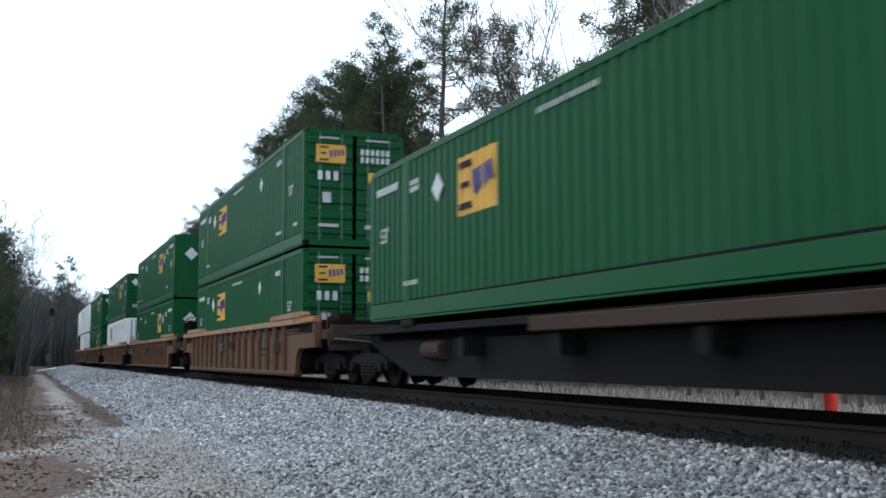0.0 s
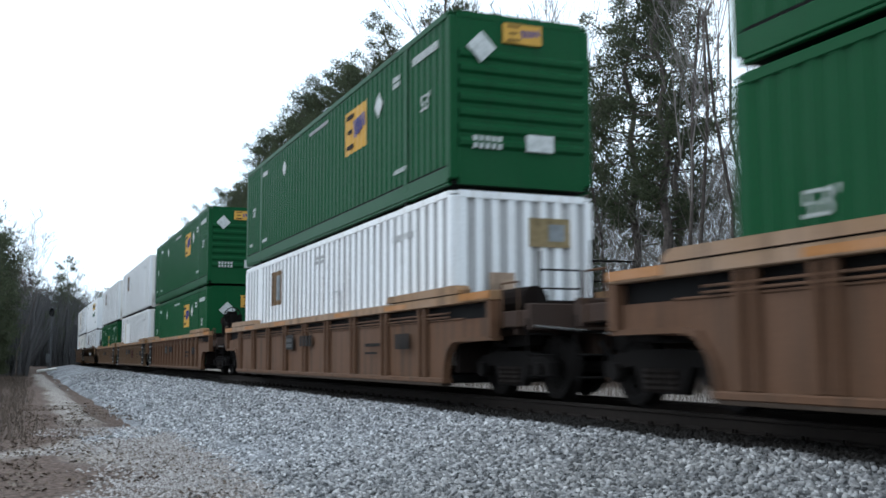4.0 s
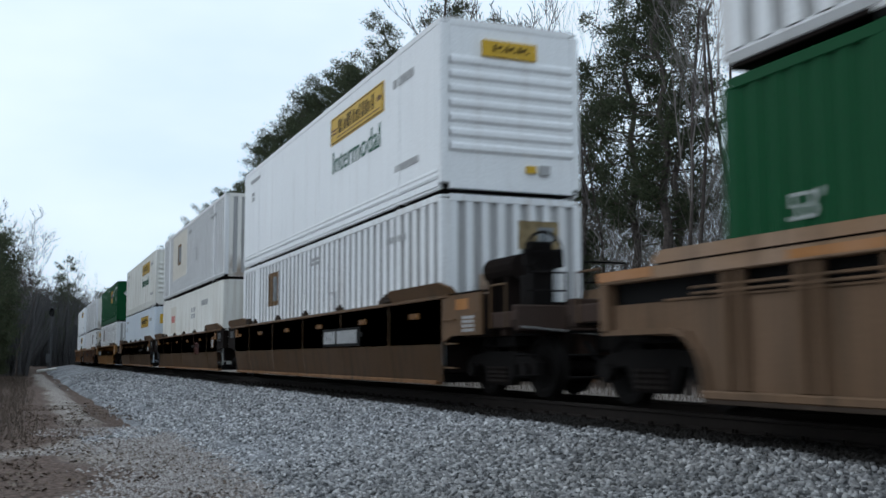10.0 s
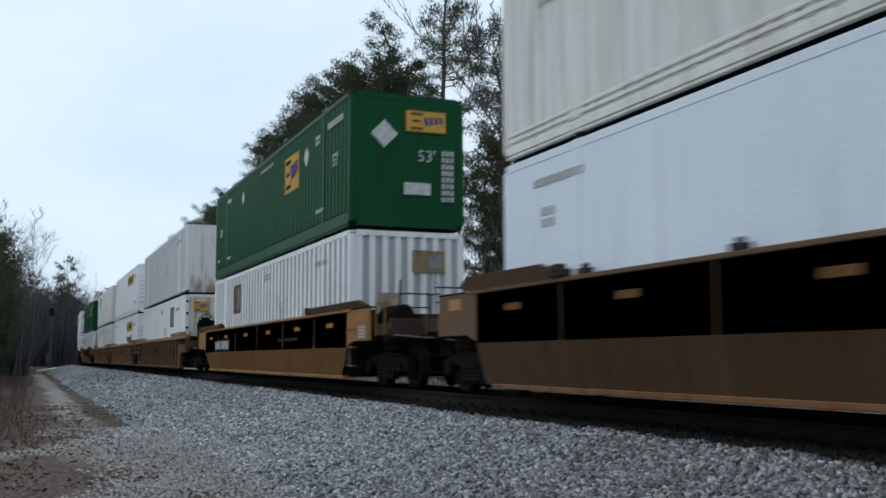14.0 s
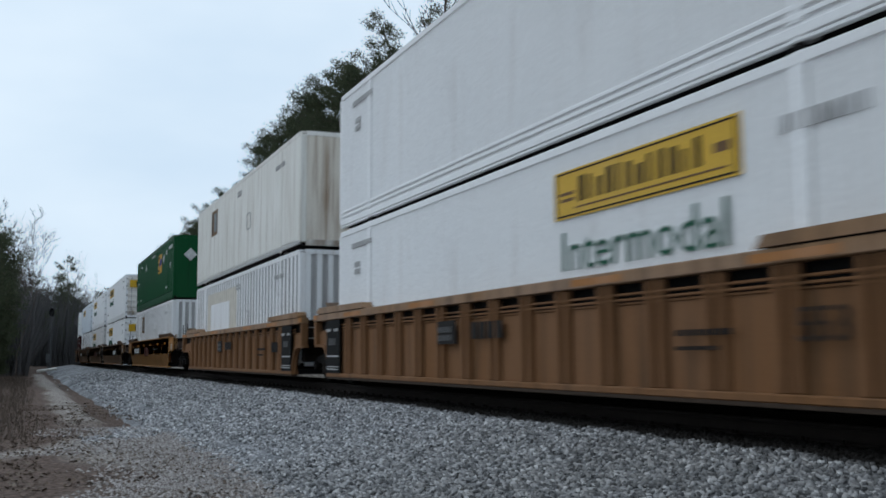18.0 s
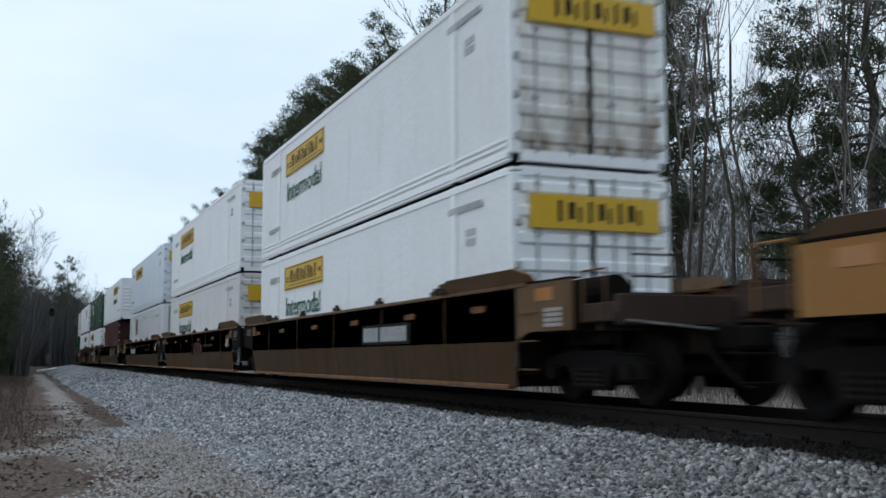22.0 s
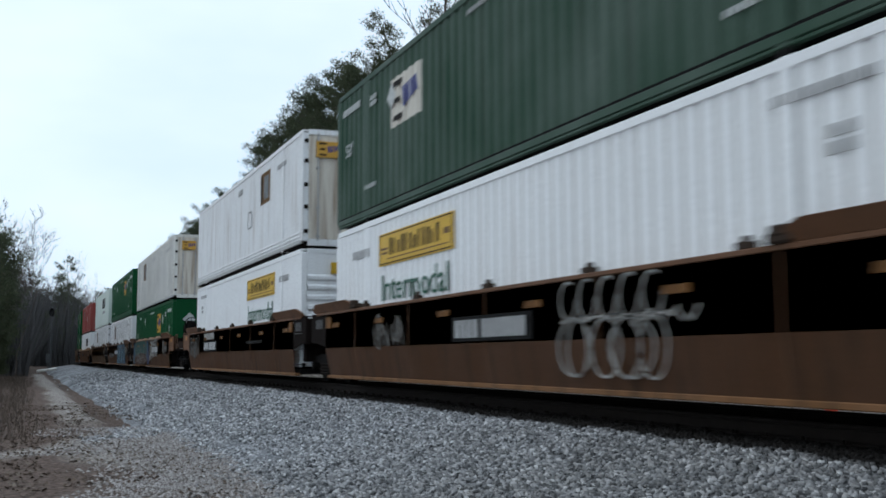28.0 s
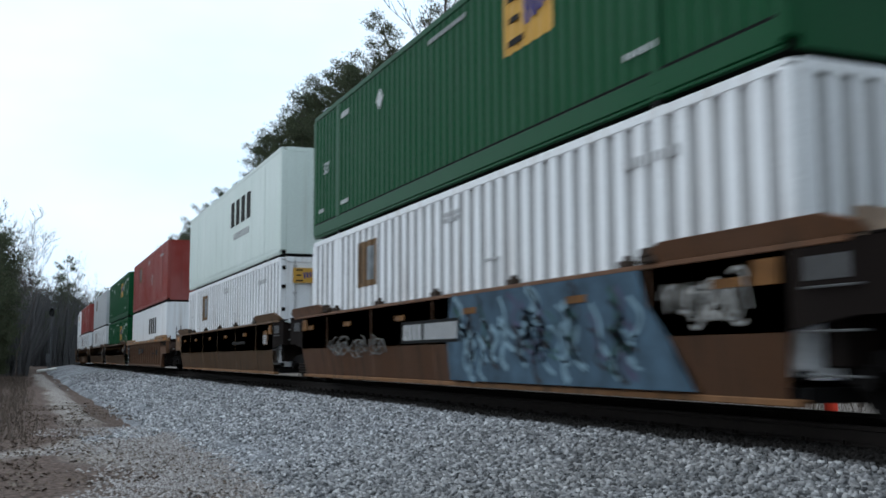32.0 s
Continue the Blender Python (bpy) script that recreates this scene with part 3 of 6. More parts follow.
        for p in r.data.polygons:
            if p.normal.z > 0.9 and p.center.z > -0.004:
                p.material_index = 1
    me = boxes((-0.115, 0.115, -1.30, 1.30, -0.36, -0.178), bevel=0.012)
    first = part("tie", me, "tie", track)
    s = -58.0
    k = 0
    while s < 10:
        ob = first if k == 0 else new("tie", first.data)
        ob.parent = track
        ob.matrix_basis = track_pose(s, random.uniform(-0.012, 0.006), random.uniform(-0.05, 0.05)) @ Matrix.Rotation(random.uniform(-0.02, 0.02), 4, "Z")
        s += 0.50
        k += 1
    bm = bmesh.new()
    for i in range(90):
        m = -34 + 0.5 * i
        for y in (-0.753, 0.753):
            box(bm, m - 0.09, m + 0.09, y - 0.17, y + 0.17, -0.178, -0.164)
            for dy in (-0.10, 0.10):
                box(bm, m - 0.03, m - 0.01, y + dy - 0.018, y + dy + 0.018, -0.165, -0.128)
                box(bm, m + 0.02, m + 0.04, y + dy - 0.018, y + dy + 0.018, -0.165, -0.128)
    tagged(part("spikes_and_plates", bm, "rail", track), "rusty tie plates and spikes", kind="stuff")


build_ground()
build_track()


# ---------------------------------------------------------------- shared pieces
STORE = {}


def piece(key, name, build, material, parent, at=(0, 0, 0), label=""):
    """A part whose mesh is built once and shared by all alike pieces."""
    k = (key, material)
    if k not in STORE:
        ob = part(name, build(), material, parent, label)
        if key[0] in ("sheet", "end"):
            # pale walls take a greyer second material in their troughs
            greyed = material in ("white", "cream", "grey", "grime", "jb", "dull")
            ob.data.materials.append(MAT[("trough" if "cor" in key[1] else "recess") if greyed else material])
        STORE[k] = ob.data
    else:
        ob = new(name, STORE[k])
        ob.parent = parent
        if label:
            tagged(ob, label)
    ob.location = at
    return ob


def lettering(text, size, material, parent, name, m, label=""):
    """Raised flat lettering with the built-in font."""
    k = ("text", text, size, material)
    if k not in STORE:
        cu = bpy.data.curves.new(name, "FONT")
        cu.body, cu.size, cu.extrude, cu.resolution_u = text, size, 0.004, 2
        tmp = bpy.data.objects.new(name, cu)
        me = bpy.data.meshes.new_from_object(tmp)
        bpy.data.objects.remove(tmp)
        bpy.data.curves.remove(cu)
        me.materials.clear()
        me.materials.append(MAT[material])
        STORE[k] = me
    ob = new(name, STORE[k])
    ob.parent = parent
    ob.matrix_basis = m
    if label:
        tagged(ob, label)
    return ob


SIDE = Matrix.Rotation(math.pi / 2, 4, "X")                      # writing on the side that faces -y
END = Matrix.Rotation(math.pi / 2, 4, "Z") @ SIDE                # writing on the end that faces +x


# ---------------------------------------------------------------- containers
CL, CW, CH = 16.15, 2.6, 2.896
RED = (-5.1, -3.5, 1.3, 2.5)
WAVE = {"cor": (0.285, 0.034), "rib": (0.40, 0.06), "ribfine": (0.33, 0.045), "flat": (1.22, 0.006), "corfine": (0.19, 0.034)}


def wave_sheet(length, z0, z1, kind):
    """Pressed steel side sheet: flat crests at y = 0, troughs set back to +y, along x about 0."""
    period, depth = WAVE[kind]
    if kind == "flat":
        prof = [(0, 0.0), (0.96, 0.0), (0.965, depth), (0.995, depth)]
    elif kind == "rib":
        prof = [(0, 0.0), (0.56, 0.0), (0.62, depth), (0.94, depth)]
    else:
        prof = [(0, 0.0), (0.30, 0.0), (0.5, depth), (0.80, depth)]
    n = round(length / period)
    p = length / n
    xy = [(-length / 2 + (i + f) * p, d) for i in range(n) for f, d in prof] + [(length / 2, 0.0)]
    verts = [(x, y, z) for x, y in xy for z in (z0, z1)]
    faces = [(2 * i, 2 * i + 2, 2 * i + 3, 2 * i + 1) for i in range(len(xy) - 1)]
    bm = bmesh.new()
    vs = [bm.verts.new(v) for v in verts]
    for k, f in enumerate(faces):
        made = bm.faces.new([vs[i] for i in f])
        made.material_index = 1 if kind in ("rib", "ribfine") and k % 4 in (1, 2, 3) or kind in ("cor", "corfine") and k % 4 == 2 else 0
    return bm


def sheet_paint(name, x0, x1, z0, z1, kind, material, parent, proud=0.003, label=""):
    """A thin coat over the pressed side sheet, from x0 to x1 and z0 to z1, that follows its crests and troughs."""
    length = CL - 0.3
    period, depth = WAVE[kind]
    prof = {"flat": ((0, 0.0), (0.96, 0.0), (0.965, depth), (0.995, depth)), "rib": ((0, 0.0), (0.56, 0.0), (0.62, depth), (0.94, depth))}.get(kind, ((0, 0.0), (0.30, 0.0), (0.5, depth), (0.80, depth)))
    n = round(length / period)
    p = length / n
    xs = [-length / 2 + (i + f) * p for i in range(n) for f, _ in prof] + [length / 2]
    ys = [d for i in range(n) for _, d in prof] + [0.0]
    cut = [x0] + [x for x in xs if x0 + 0.01 < x < x1 - 0.01] + [x1]
    verts = [(x, -CW / 2 + 0.004 + float(np.interp(x, xs, ys)) - proud, z) for x in cut for z in (z0, z1)]
    return link_mesh(name, verts, [(2 * i, 2 * i + 2, 2 * i + 3, 2 * i + 1) for i in range(len(cut) - 1)], material, parent, label)


def end_sheet(kind):
    """End wall in the plane x = 0, outside towards +x, width about y = 0, z from 0."""
    bm = bmesh.new()
    y0, y1, z0, z1 = -CW / 2 + 0.16, CW / 2 - 0.16, 0.16, CH - 0.1
    if kind == "louvre":                                          # flat head, pressed horizontal ribs below
        prof = [(0.0, z0), (0.0, 0.55)]
        z = 0.62
        for _ in range(7):
            prof += [(0.0, z), (0.045, z + 0.05), (0.045, z + 0.12), (0.0, z + 0.17)]
            z += 0.245
        prof += [(0.0, z1)]
        vs = [[bm.verts.new((x, y, z)) for y in (y0, y1)] for x, z in prof]
        for a, b in zip(vs, vs[1:]):
            bm.faces.new((a[0], a[1], b[1], b[0]))
    elif kind == "upright":
        n = 8
        p = (y1 - y0) / n
        prof = []
        for i in range(n):
            prof += [(0.0, y0 + i * p), (0.0, y0 + (i + 0.48) * p), (-0.045, y0 + (i + 0.58) * p), (-0.045, y0 + (i + 0.9) * p)]
        prof.append((0.0, y1))
        vs = [[bm.verts.new((x, y, z)) for z in (z0, z1)] for x, y in prof]
        for k, (a, b) in enumerate(zip(vs, vs[1:])):
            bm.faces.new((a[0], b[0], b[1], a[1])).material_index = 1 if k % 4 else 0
    else:
        n = 4
        p = (y1 - y0) / n
        prof = []
        for i in range(n):
            prof += [(0.0, y0 + i * p), (0.0, y0 + (i + 0.985) * p), (-0.008, y0 + (i + 0.988) * p), (-0.008, y0 + (i + 0.997) * p)]
        prof.append((0.0, y1))
        vs = [[bm.verts.new((x, y, z)) for z in (z0, z1)] for x, y in prof]
        for a, b in zip(vs, vs[1:]):
            bm.faces.new((a[0], b[0], b[1], a[1]))
    return bm


def bars(parent, name, x0, x1, z0, z1, n, material, rows=1, face="side", gap=0.45, lean=0.0):
    """Unreadable writing: n upright strokes in rows, proud of the paint by a few millimetres."""
    def build():
        bm = bmesh.new()
        h = (z1 - z0) / rows
        for r in range(rows):
            p = (x1 - x0) / n
            for i in range(n):
                a, b = x0 + i * p, x0 + (i + 1 - gap) * p
                za, zb = z0 + r * h, z0 + (r + 0.72 if rows > 1 else r + 1) * h
                if face == "side":
                    box(bm, a, b, -CW / 2 - 0.012, -CW / 2 + 0.004, za, zb)
                else:
                    box(bm, CL / 2 - 0.004, CL / 2 + 0.05, a, b, za, zb)
        return bm
    return tagged(part(name, build(), material, parent), kind="stuff")


def plate(parent, name, x0, x1, z0, z1, material, face="side", proud=0.008, label=""):
    if face == "side":
        bm = boxes((x0, x1, -CW / 2 - proud, -CW / 2 + 0.006, z0, z1))
    else:
        bm = boxes((CL / 2 - 0.01, CL / 2 + 0.046 + proud, x0, x1, z0, z1))
    return part(name, bm, material, parent, label)


def amber_logo(c, x0, x1, z0, z1, face="side", amber="amber", kind="cor"):
    """Square amber sign with dark and blue plain shapes."""
    w, h = x1 - x0, z1 - z0
    look_of = "amber sign with dark and blue shapes"
    sign = sheet_paint("sign", x0, x1, z0, z1, kind, amber, c, 0.004, look_of) if face == "side" else plate(c, "sign", x0, x1, z0, z1, amber, face, label=look_of)
    lo, hi = (-CW / 2 - 0.014, -CW / 2 - 0.002)
    def shape(name, quads, mat):
        bm = bmesh.new()
        for a, b, d, e in quads:
            if face == "side":
                box(bm, x0 + a * w, x0 + b * w, lo, hi, z0 + d * h, z0 + e * h)
            else:
                box(bm, CL / 2 + 0.03, CL / 2 + 0.062, x0 + a * w, x0 + b * w, z0 + d * h, z0 + e * h)
        part(name, bm, mat, sign)
    for q in ((0.10, 0.42, 0.80, 0.90), (0.14, 0.34, 0.46, 0.55), (0.10, 0.42, 0.10, 0.20)):
        shape("dark_shape", [q], "mark_dark")
    for k in range(4):
        u = 0.44 + 0.13 * k
        out = [(u, 0.70 + 0.02 * k), (u + 0.075, 0.70 + 0.02 * k), (u + 0.115, 0.30 + 0.05 * k), (u + 0.04, 0.30 + 0.05 * k)]
        bm = bmesh.new()
        if face == "side":
            prism(bm, [(x0 + a * w, z0 + e * h) for a, e in out], "y", lo, hi)
        else:
            prism(bm, [(x0 + a * w, z0 + e * h) for a, e in out], "x", CL / 2 + 0.03, CL / 2 + 0.062)
        part("blue_shape", bm, "mark_blue", sign)


def diamond(c, x, z, r, face="side"):
    bm = bmesh.new()
    if face == "side":
        prism(bm, [(x - r, z), (x, z - r), (x + r, z), (x, z + r)], "y", -CW / 2 - 0.009, -CW / 2)
    else:
        prism(bm, [(x - r, z), (x, z - r), (x + r, z), (x, z + r)], "x", CL / 2 - 0.01, CL / 2 + 0.055)
    part("placard", bm, "mark_white", c, "white diamond placard")


def decor_emp(c, lead, front, logo=4.2, faded=False, extra="", kind="cor"):
    """Markings of the green boxes, measured from the front wall; lead: +1 if that wall runs ahead."""
    def X(a, b):
        p, q = (CL / 2 - b, CL / 2 - a) if lead > 0 else (-CL / 2 + a, -CL / 2 + b)
        return p, q
    amber_logo(c, *X(logo + 0.12, logo + 1.58), *((1.5, 2.42) if logo < 6 else (1.05, 1.95)), amber="patch" if faded else "amber", kind=kind)
    mid = logo > 6
    p, q = X(3.45, 4.05) if mid else X(3.25, 3.85)
    diamond(c, (p + q) / 2, 1.74 if mid else 2.1, 0.24)
    bars(c, "lettering", *(X(2.18, 3.53) if mid else X(0.45, 1.65)), 2.36, 2.5, 10, "mark_white")
    if mid:
        bars(c, "lettering", *X(1.3, 1.76), 2.42, 2.52, 5, "mark_white")
    bars(c, "lettering", *X(7.1, 8.7), 2.53, 2.61, 14, "mark_grey", gap=0.55)
    bars(c, "lettering", *X(2.3, 2.7), 2.2, 2.44, 3, "mark_white", 2)
    p, q = X(0.65, 1.3)
    lettering("53'", 0.40, "mark_white", c, "length_mark", Matrix.Translation((p, -CW / 2 - 0.004, 1.45)) @ SIDE)
    bars(c, "lettering", *X(1.95, 2.65), 0.58, 0.66, 6, "mark_white", gap=0.55)
    bars(c, "lettering", *X(13.3, 13.85), 2.40, 2.52, 4, "mark_white")
    bars(c, "lettering", *X(13.3, 13.85), 0.52, 0.60, 5, "mark_white")
    p, q = X(14.65, 15.25)
    lettering("53'", 0.36, "mark_white", c, "length_mark", Matrix.Translation((p, -CW / 2 - 0.004, 1.4)) @ SIDE)
    if extra != "first":
        p, q = X(11.0, 11.6)
        diamond(c, (p + q) / 2, 2.22, 0.2)
    bars(c, "lettering", *X(15.2, 15.6), 0.55, 0.63, 4, "mark_white", gap=0.55)
    if front == "flat":
        diamond(c, -0.55, 2.0, 0.3, "end")
        amber_logo(c, -0.05, 0.85, 2.1, 2.55, "end")
        lettering("53'", 0.36, "mark_white", c, "length_mark", Matrix.Translation((CL / 2 + 0.05, 0.2, 1.45)) @ END)
        plate(c, "data_label", -0.1, 0.5, 0.72, 0.98, "mark_white", "end")
        bars(c, "lettering", 0.78, 1.08, 0.6, 1.75, 3, "mark_white", 8, "end")
        if extra == "stripe":
            plate(c, "warning_stripe", CL / 2 - 0.16, CL / 2 - 0.02, 1.45, 2.40, "dim_yellow", label="dulled yellow corner stripe")
            plate(c, "warning_stripe", 1.14, 1.28, 1.45, 2.40, "dim_yellow", "end", -0.03, "dulled yellow corner stripe")
    elif front == "doors":
        amber_logo(c, -1.0, -0.25, 2.05, 2.5, "end")
        for y0, y1, z0, z1 in ((-1.05, -0.3, 2.62, 2.72), (0.15, 1.0, 2.62, 2.72), (-0.95, -0.5, 1.02, 1.34), (0.3, 0.8, 1.02, 1.34), (-1.05, -0.3, 0.42, 0.56), (0.15, 0.95, 0.4, 0.56)):
            plate(c, "door_label", y0 + 0.12, y1 - 0.12, z0 + 0.03, z1 - 0.03, "mark_grey", "end", 0.012)
        bars(c, "lettering", 0.15, 0.95, 2.1, 2.5, 6, "mark_white", 2, "end")
        bars(c, "lettering", -0.95, -0.35, 1.62, 1.84, 3, "mark_white", 1, "end")
        plate(c, "warning_label", 0.35, 0.62, 1.6, 1.85, "yellow", "end", 0.012)
    elif front == "louvre":
        amber_logo(c, -0.35, 0.35, 2.42, 2.75, "end")
        diamond(c, -0.75, 2.3, 0.26, "end")
        bars(c, "lettering", -0.9, -0.35, 0.62, 0.86, 5, "mark_white", 2, "end")
        plate(c, "data_label", 0.05, 0.55, 0.62, 0.9, "mark_white", "end")


def decor_jb(c, lead, front, word=True):
    def X(a, b):
        return (CL / 2 - b, CL / 2 - a) if lead > 0 else (-CL / 2 + a, -CL / 2 + b)
    x0, x1 = X(2.85, 6.5)
    s = plate(c, "sign", x0, x1, 1.93, 2.53, "yellow", label="yellow sign with dark strokes")
    ya, yb = -CW / 2 - 0.013, -CW / 2 - 0.004
    strokes = [(x0 + 0.62 + i * 0.21, x0 + 0.62 + i * 0.21 + (0.13, 0.08, 0.11)[i % 3], ya, yb, 2.11, (2.42, 2.40, 2.34, 2.42)[i % 4]) for i in range(12)]
    part("dark_shape", boxes(*strokes), "mark_dark", s)["kind"] = "stuff"
    part("thin_shape", boxes((x0 + 0.5, x1 - 0.2, ya, yb, 2.035, 2.055), (x0 + 0.12, x0 + 0.5, ya, yb, 2.22, 2.26), (x0 + 0.16, x0 + 0.5, ya, yb, 2.14, 2.18), (x1 - 0.4, x1 - 0.15, ya, yb, 2.2, 2.3)), "mark_brown", s)
    part("dark_border", boxes((x0 + 0.05, x1 - 0.05, ya, yb, 1.955, 1.975), (x0 + 0.05, x1 - 0.05, ya, yb, 2.487, 2.505), (x0 + 0.05, x0 + 0.075, ya, yb, 1.978, 2.484), (x1 - 0.075, x1 - 0.05, ya, yb, 1.978, 2.484)), "mark_dark", s)
    if word:
        lettering("Intermodal", 0.70, "mark_green", c, "word_intermodal", Matrix.Translation((x0 + 0.12, -CW / 2 - 0.004, 1.28)) @ SIDE @ Matrix.Diagonal((1.08, 1, 1, 1)))
    bars(c, "lettering", *X(1.2, 2.3), 2.2, 2.36, 7, "mark_grey")
    bars(c, "lettering", *X(1.0, 2.2), 0.62, 0.74, 7, "mark_grey", gap=0.25)
    bars(c, "lettering", *X(13.9, 15.2), 2.45, 2.55, 9, "mark_grey", gap=0.25)
    bars(c, "lettering", *X(14.6, 15.0), 1.9, 2.2, 2, "mark_grey", 2)
    if front in ("louvre", "doors", "flat"):
        z0, z1 = (2.28, 2.56) if front == "louvre" else (2.02, 2.5)
        y0, y1 = (-0.55, 0.45) if front == "louvre" else (-1.02, 1.08)
        s = plate(c, "end_sign", y0, y1, z0, z1, "yellow", "end", 0.03 if front == "doors" else 0.008)
        w = (y1 - y0) * 0.7 / 9
        part("dark_shape", boxes(*[(CL / 2 + 0.05, CL / 2 + 0.088, y0 + (y1 - y0) * 0.2 + i * w, y0 + (y1 - y0) * 0.2 + i * w + w * (0.32, 0.6, 0.25)[i % 3], z0 + (0.1, 0.14, 0.1)[i % 3], z1 - (0.08, 0.1, 0.16)[i % 3]) for i in range(9)]), "mark_dark", s)["kind"] = "stuff"
        if front == "louvre":
            plate(c, "data_label", 0.5, 0.68, 0.32, 0.48, "mark_grey", "end")
            plate(c, "data_label", 0.25, 0.42, 0.34, 0.46, "yellow", "end")


def decor_rib(c, lead, front, where=3.4, window=True, patch=False, sand=False, kind="rib"):
    def X(a, b):
        return (CL / 2 - b, CL / 2 - a) if lead > 0 else (-CL / 2 + a, -CL / 2 + b)
    if window:
        a, b = -CL / 2 + where, -CL / 2 + where + 1.2
        if sand:
            sheet_paint("sand_patch", a - 1.6, b + 1.6, 0.75, 2.72, kind, "patch", c, 0.003, "sand coloured repainted patch")
        s = sheet_paint("old_sign", a, b, 1.62 - (0.3 if sand else 0), 2.52 - (0.3 if sand else 0), kind, "mark_brown", c, 0.006, "faded brown painted-over sign")
        low = 0.3 if sand else 0
        sheet_paint("worn_patch", a + 0.5, b - 0.15, 1.74 - low, 2.40 - low, kind, "pale_patch", s, 0.009)
        sheet_paint("dark_shape", a + 0.12, a + 0.26, 1.7 - low, 2.44 - low, kind, "mark_dark", s, 0.009)
    bars(c, "lettering", *X(7.4, 8.1), 2.36, 2.56, 5, "mark_grey", 2)
    bars(c, "lettering", *X(1.6, 2.7), 2.3, 2.42, 8, "mark_grey")
    part("placard_frame", boxes(*[(X(6.0, 6.55)[0] + a, X(6.0, 6.55)[0] + b, -CW / 2 - 0.012, -CW / 2, 1.15 + d, 1.15 + e) for a, b, d, e in ((0, 0.03, 0, 0.5), (0.52, 0.55, 0, 0.5), (0, 0.55, 0, 0.03), (0, 0.55, 0.47, 0.5))]), "mark_grey", c)
    if front in ("flat", "doors"):
        bm = prism(bmesh.new(), [(-0.1, 1.75), (0.12, 1.5), (0.34, 1.75), (0.12, 2.0)], "x", CL / 2 - 0.01, CL / 2 + 0.05)
        part("placard", bm, "mark_grey", c, "grey diamond placard")
        bars(c, "lettering", 0.45, 1.05, 2.2, 2.5, 6, "mark_grey", 2, "end")
        plate(c, "worn_patch", -0.25, 0.3, 2.1, 2.55, "cream", "end", 0.002)
        bars(c, "lettering", 0.0, 0.35, 1.2, 1.27, 4, "mark_red", 1, "end")
    if front == "doors":
        amber_logo(c, -0.95, -0.35, 2.2, 2.6, "end")
    if front == "upright":
        sign = plate(c, "worn_sign", 0.1, 0.85, 2.02, 2.5, "dim_amber", "end", -0.036, "worn amber sign on the end wall")
        part("worn_patch", boxes((CL / 2 + 0.0, CL / 2 + 0.018, 0.45, 0.75, 2.12, 2.4)), "pale_patch", sign)
        plate(c, "latch_plate", -0.62, -0.18, 1.22, 1.58, "rust_patch", "end", -0.03, "rusty plate on the end wall")
    if patch:
        a, b = (-5.4, 0.1) if patch == "big" else (-5.6, -2.2)
        sheet_paint("sand_patch", a, b if patch == "big" else a + 1.1, 0.75, 2.5, kind, "patch", c, 0.003, "sand coloured repainted patch")
        if patch == "big":
            plate(c, "white_patch", a + 0.75, b - 1.2, 0.6, 2.1, "white", proud=0.012, label="white repainted patch")
        else:
            sheet_paint("white_patch", a + 0.9, b, 0.6, 2.45, "flat", "white", c, 0.006, "white repainted patch")


def interlocks(c, half=6.02):
    """Box connectors under the upper container."""
    for x in (-half, half):
        for y in (-1, 1):
            piece(("lock",), "box_connector", lambda: boxes((-0.08, 0.08, -0.075, 0.075, -0.071, 0.004), bevel=0.01), "black", c, (x, y * (CW / 2 - 0.085), 0))


def container(paintname, side="cor", front="flat", lead=1, decor="emp", word=True, length=CL, label="", stain=False, where=3.4, window=True, patch=False, sand=False, logo=4.2, faded=False, extra=""):
    """A 53-foot box about x = 0 on z = 0; its +x end runs ahead. front: look of that end."""
    c = new("shipping_container")
    p = paintname
    half = length / 2
    rail = 0.33 if decor == "emp" and p == "green" else 0.175                     # top of the bottom rail
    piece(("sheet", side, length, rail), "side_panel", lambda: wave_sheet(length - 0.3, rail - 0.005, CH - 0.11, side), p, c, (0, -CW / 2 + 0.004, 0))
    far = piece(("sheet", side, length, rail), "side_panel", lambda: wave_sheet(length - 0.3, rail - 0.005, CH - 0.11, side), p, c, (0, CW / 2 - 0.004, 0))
    far.rotation_euler = (0, 0, math.pi)
    piece(("roof", length), "roof", lambda: boxes((-half + 0.02, half - 0.02, -CW / 2 + 0.03, CW / 2 - 0.03, CH - 0.06, CH - 0.02)), p, c)
    piece(("floor", length), "floor", lambda: boxes((-half + 0.06, half - 0.06, -CW / 2 + 0.07, CW / 2 - 0.07, 0.03, 0.165)), "black", c)
    for y in (-1, 1):
        ya, yb = sorted((y * (CW / 2 - 0.07), y * (CW / 2 + 0.004)))
        piece(("toprail", length, y), "top_rail", lambda: boxes((-half + 0.1, half - 0.1, ya, yb, CH - 0.13, CH - 0.012), bevel=0.012), p, c)
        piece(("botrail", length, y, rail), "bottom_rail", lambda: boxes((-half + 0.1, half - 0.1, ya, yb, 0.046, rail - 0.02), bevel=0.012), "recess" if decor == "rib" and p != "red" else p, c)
        yc, yd = sorted((y * (CW / 2 - 0.08), y * (CW / 2 - 0.008)))
        piece(("foot", length, y), "rail_foot", lambda: boxes((-half + 0.1, half - 0.1, yc, yd, 0.0, 0.044), bevel=0.01), "grimy" if decor == "rib" else p, c)
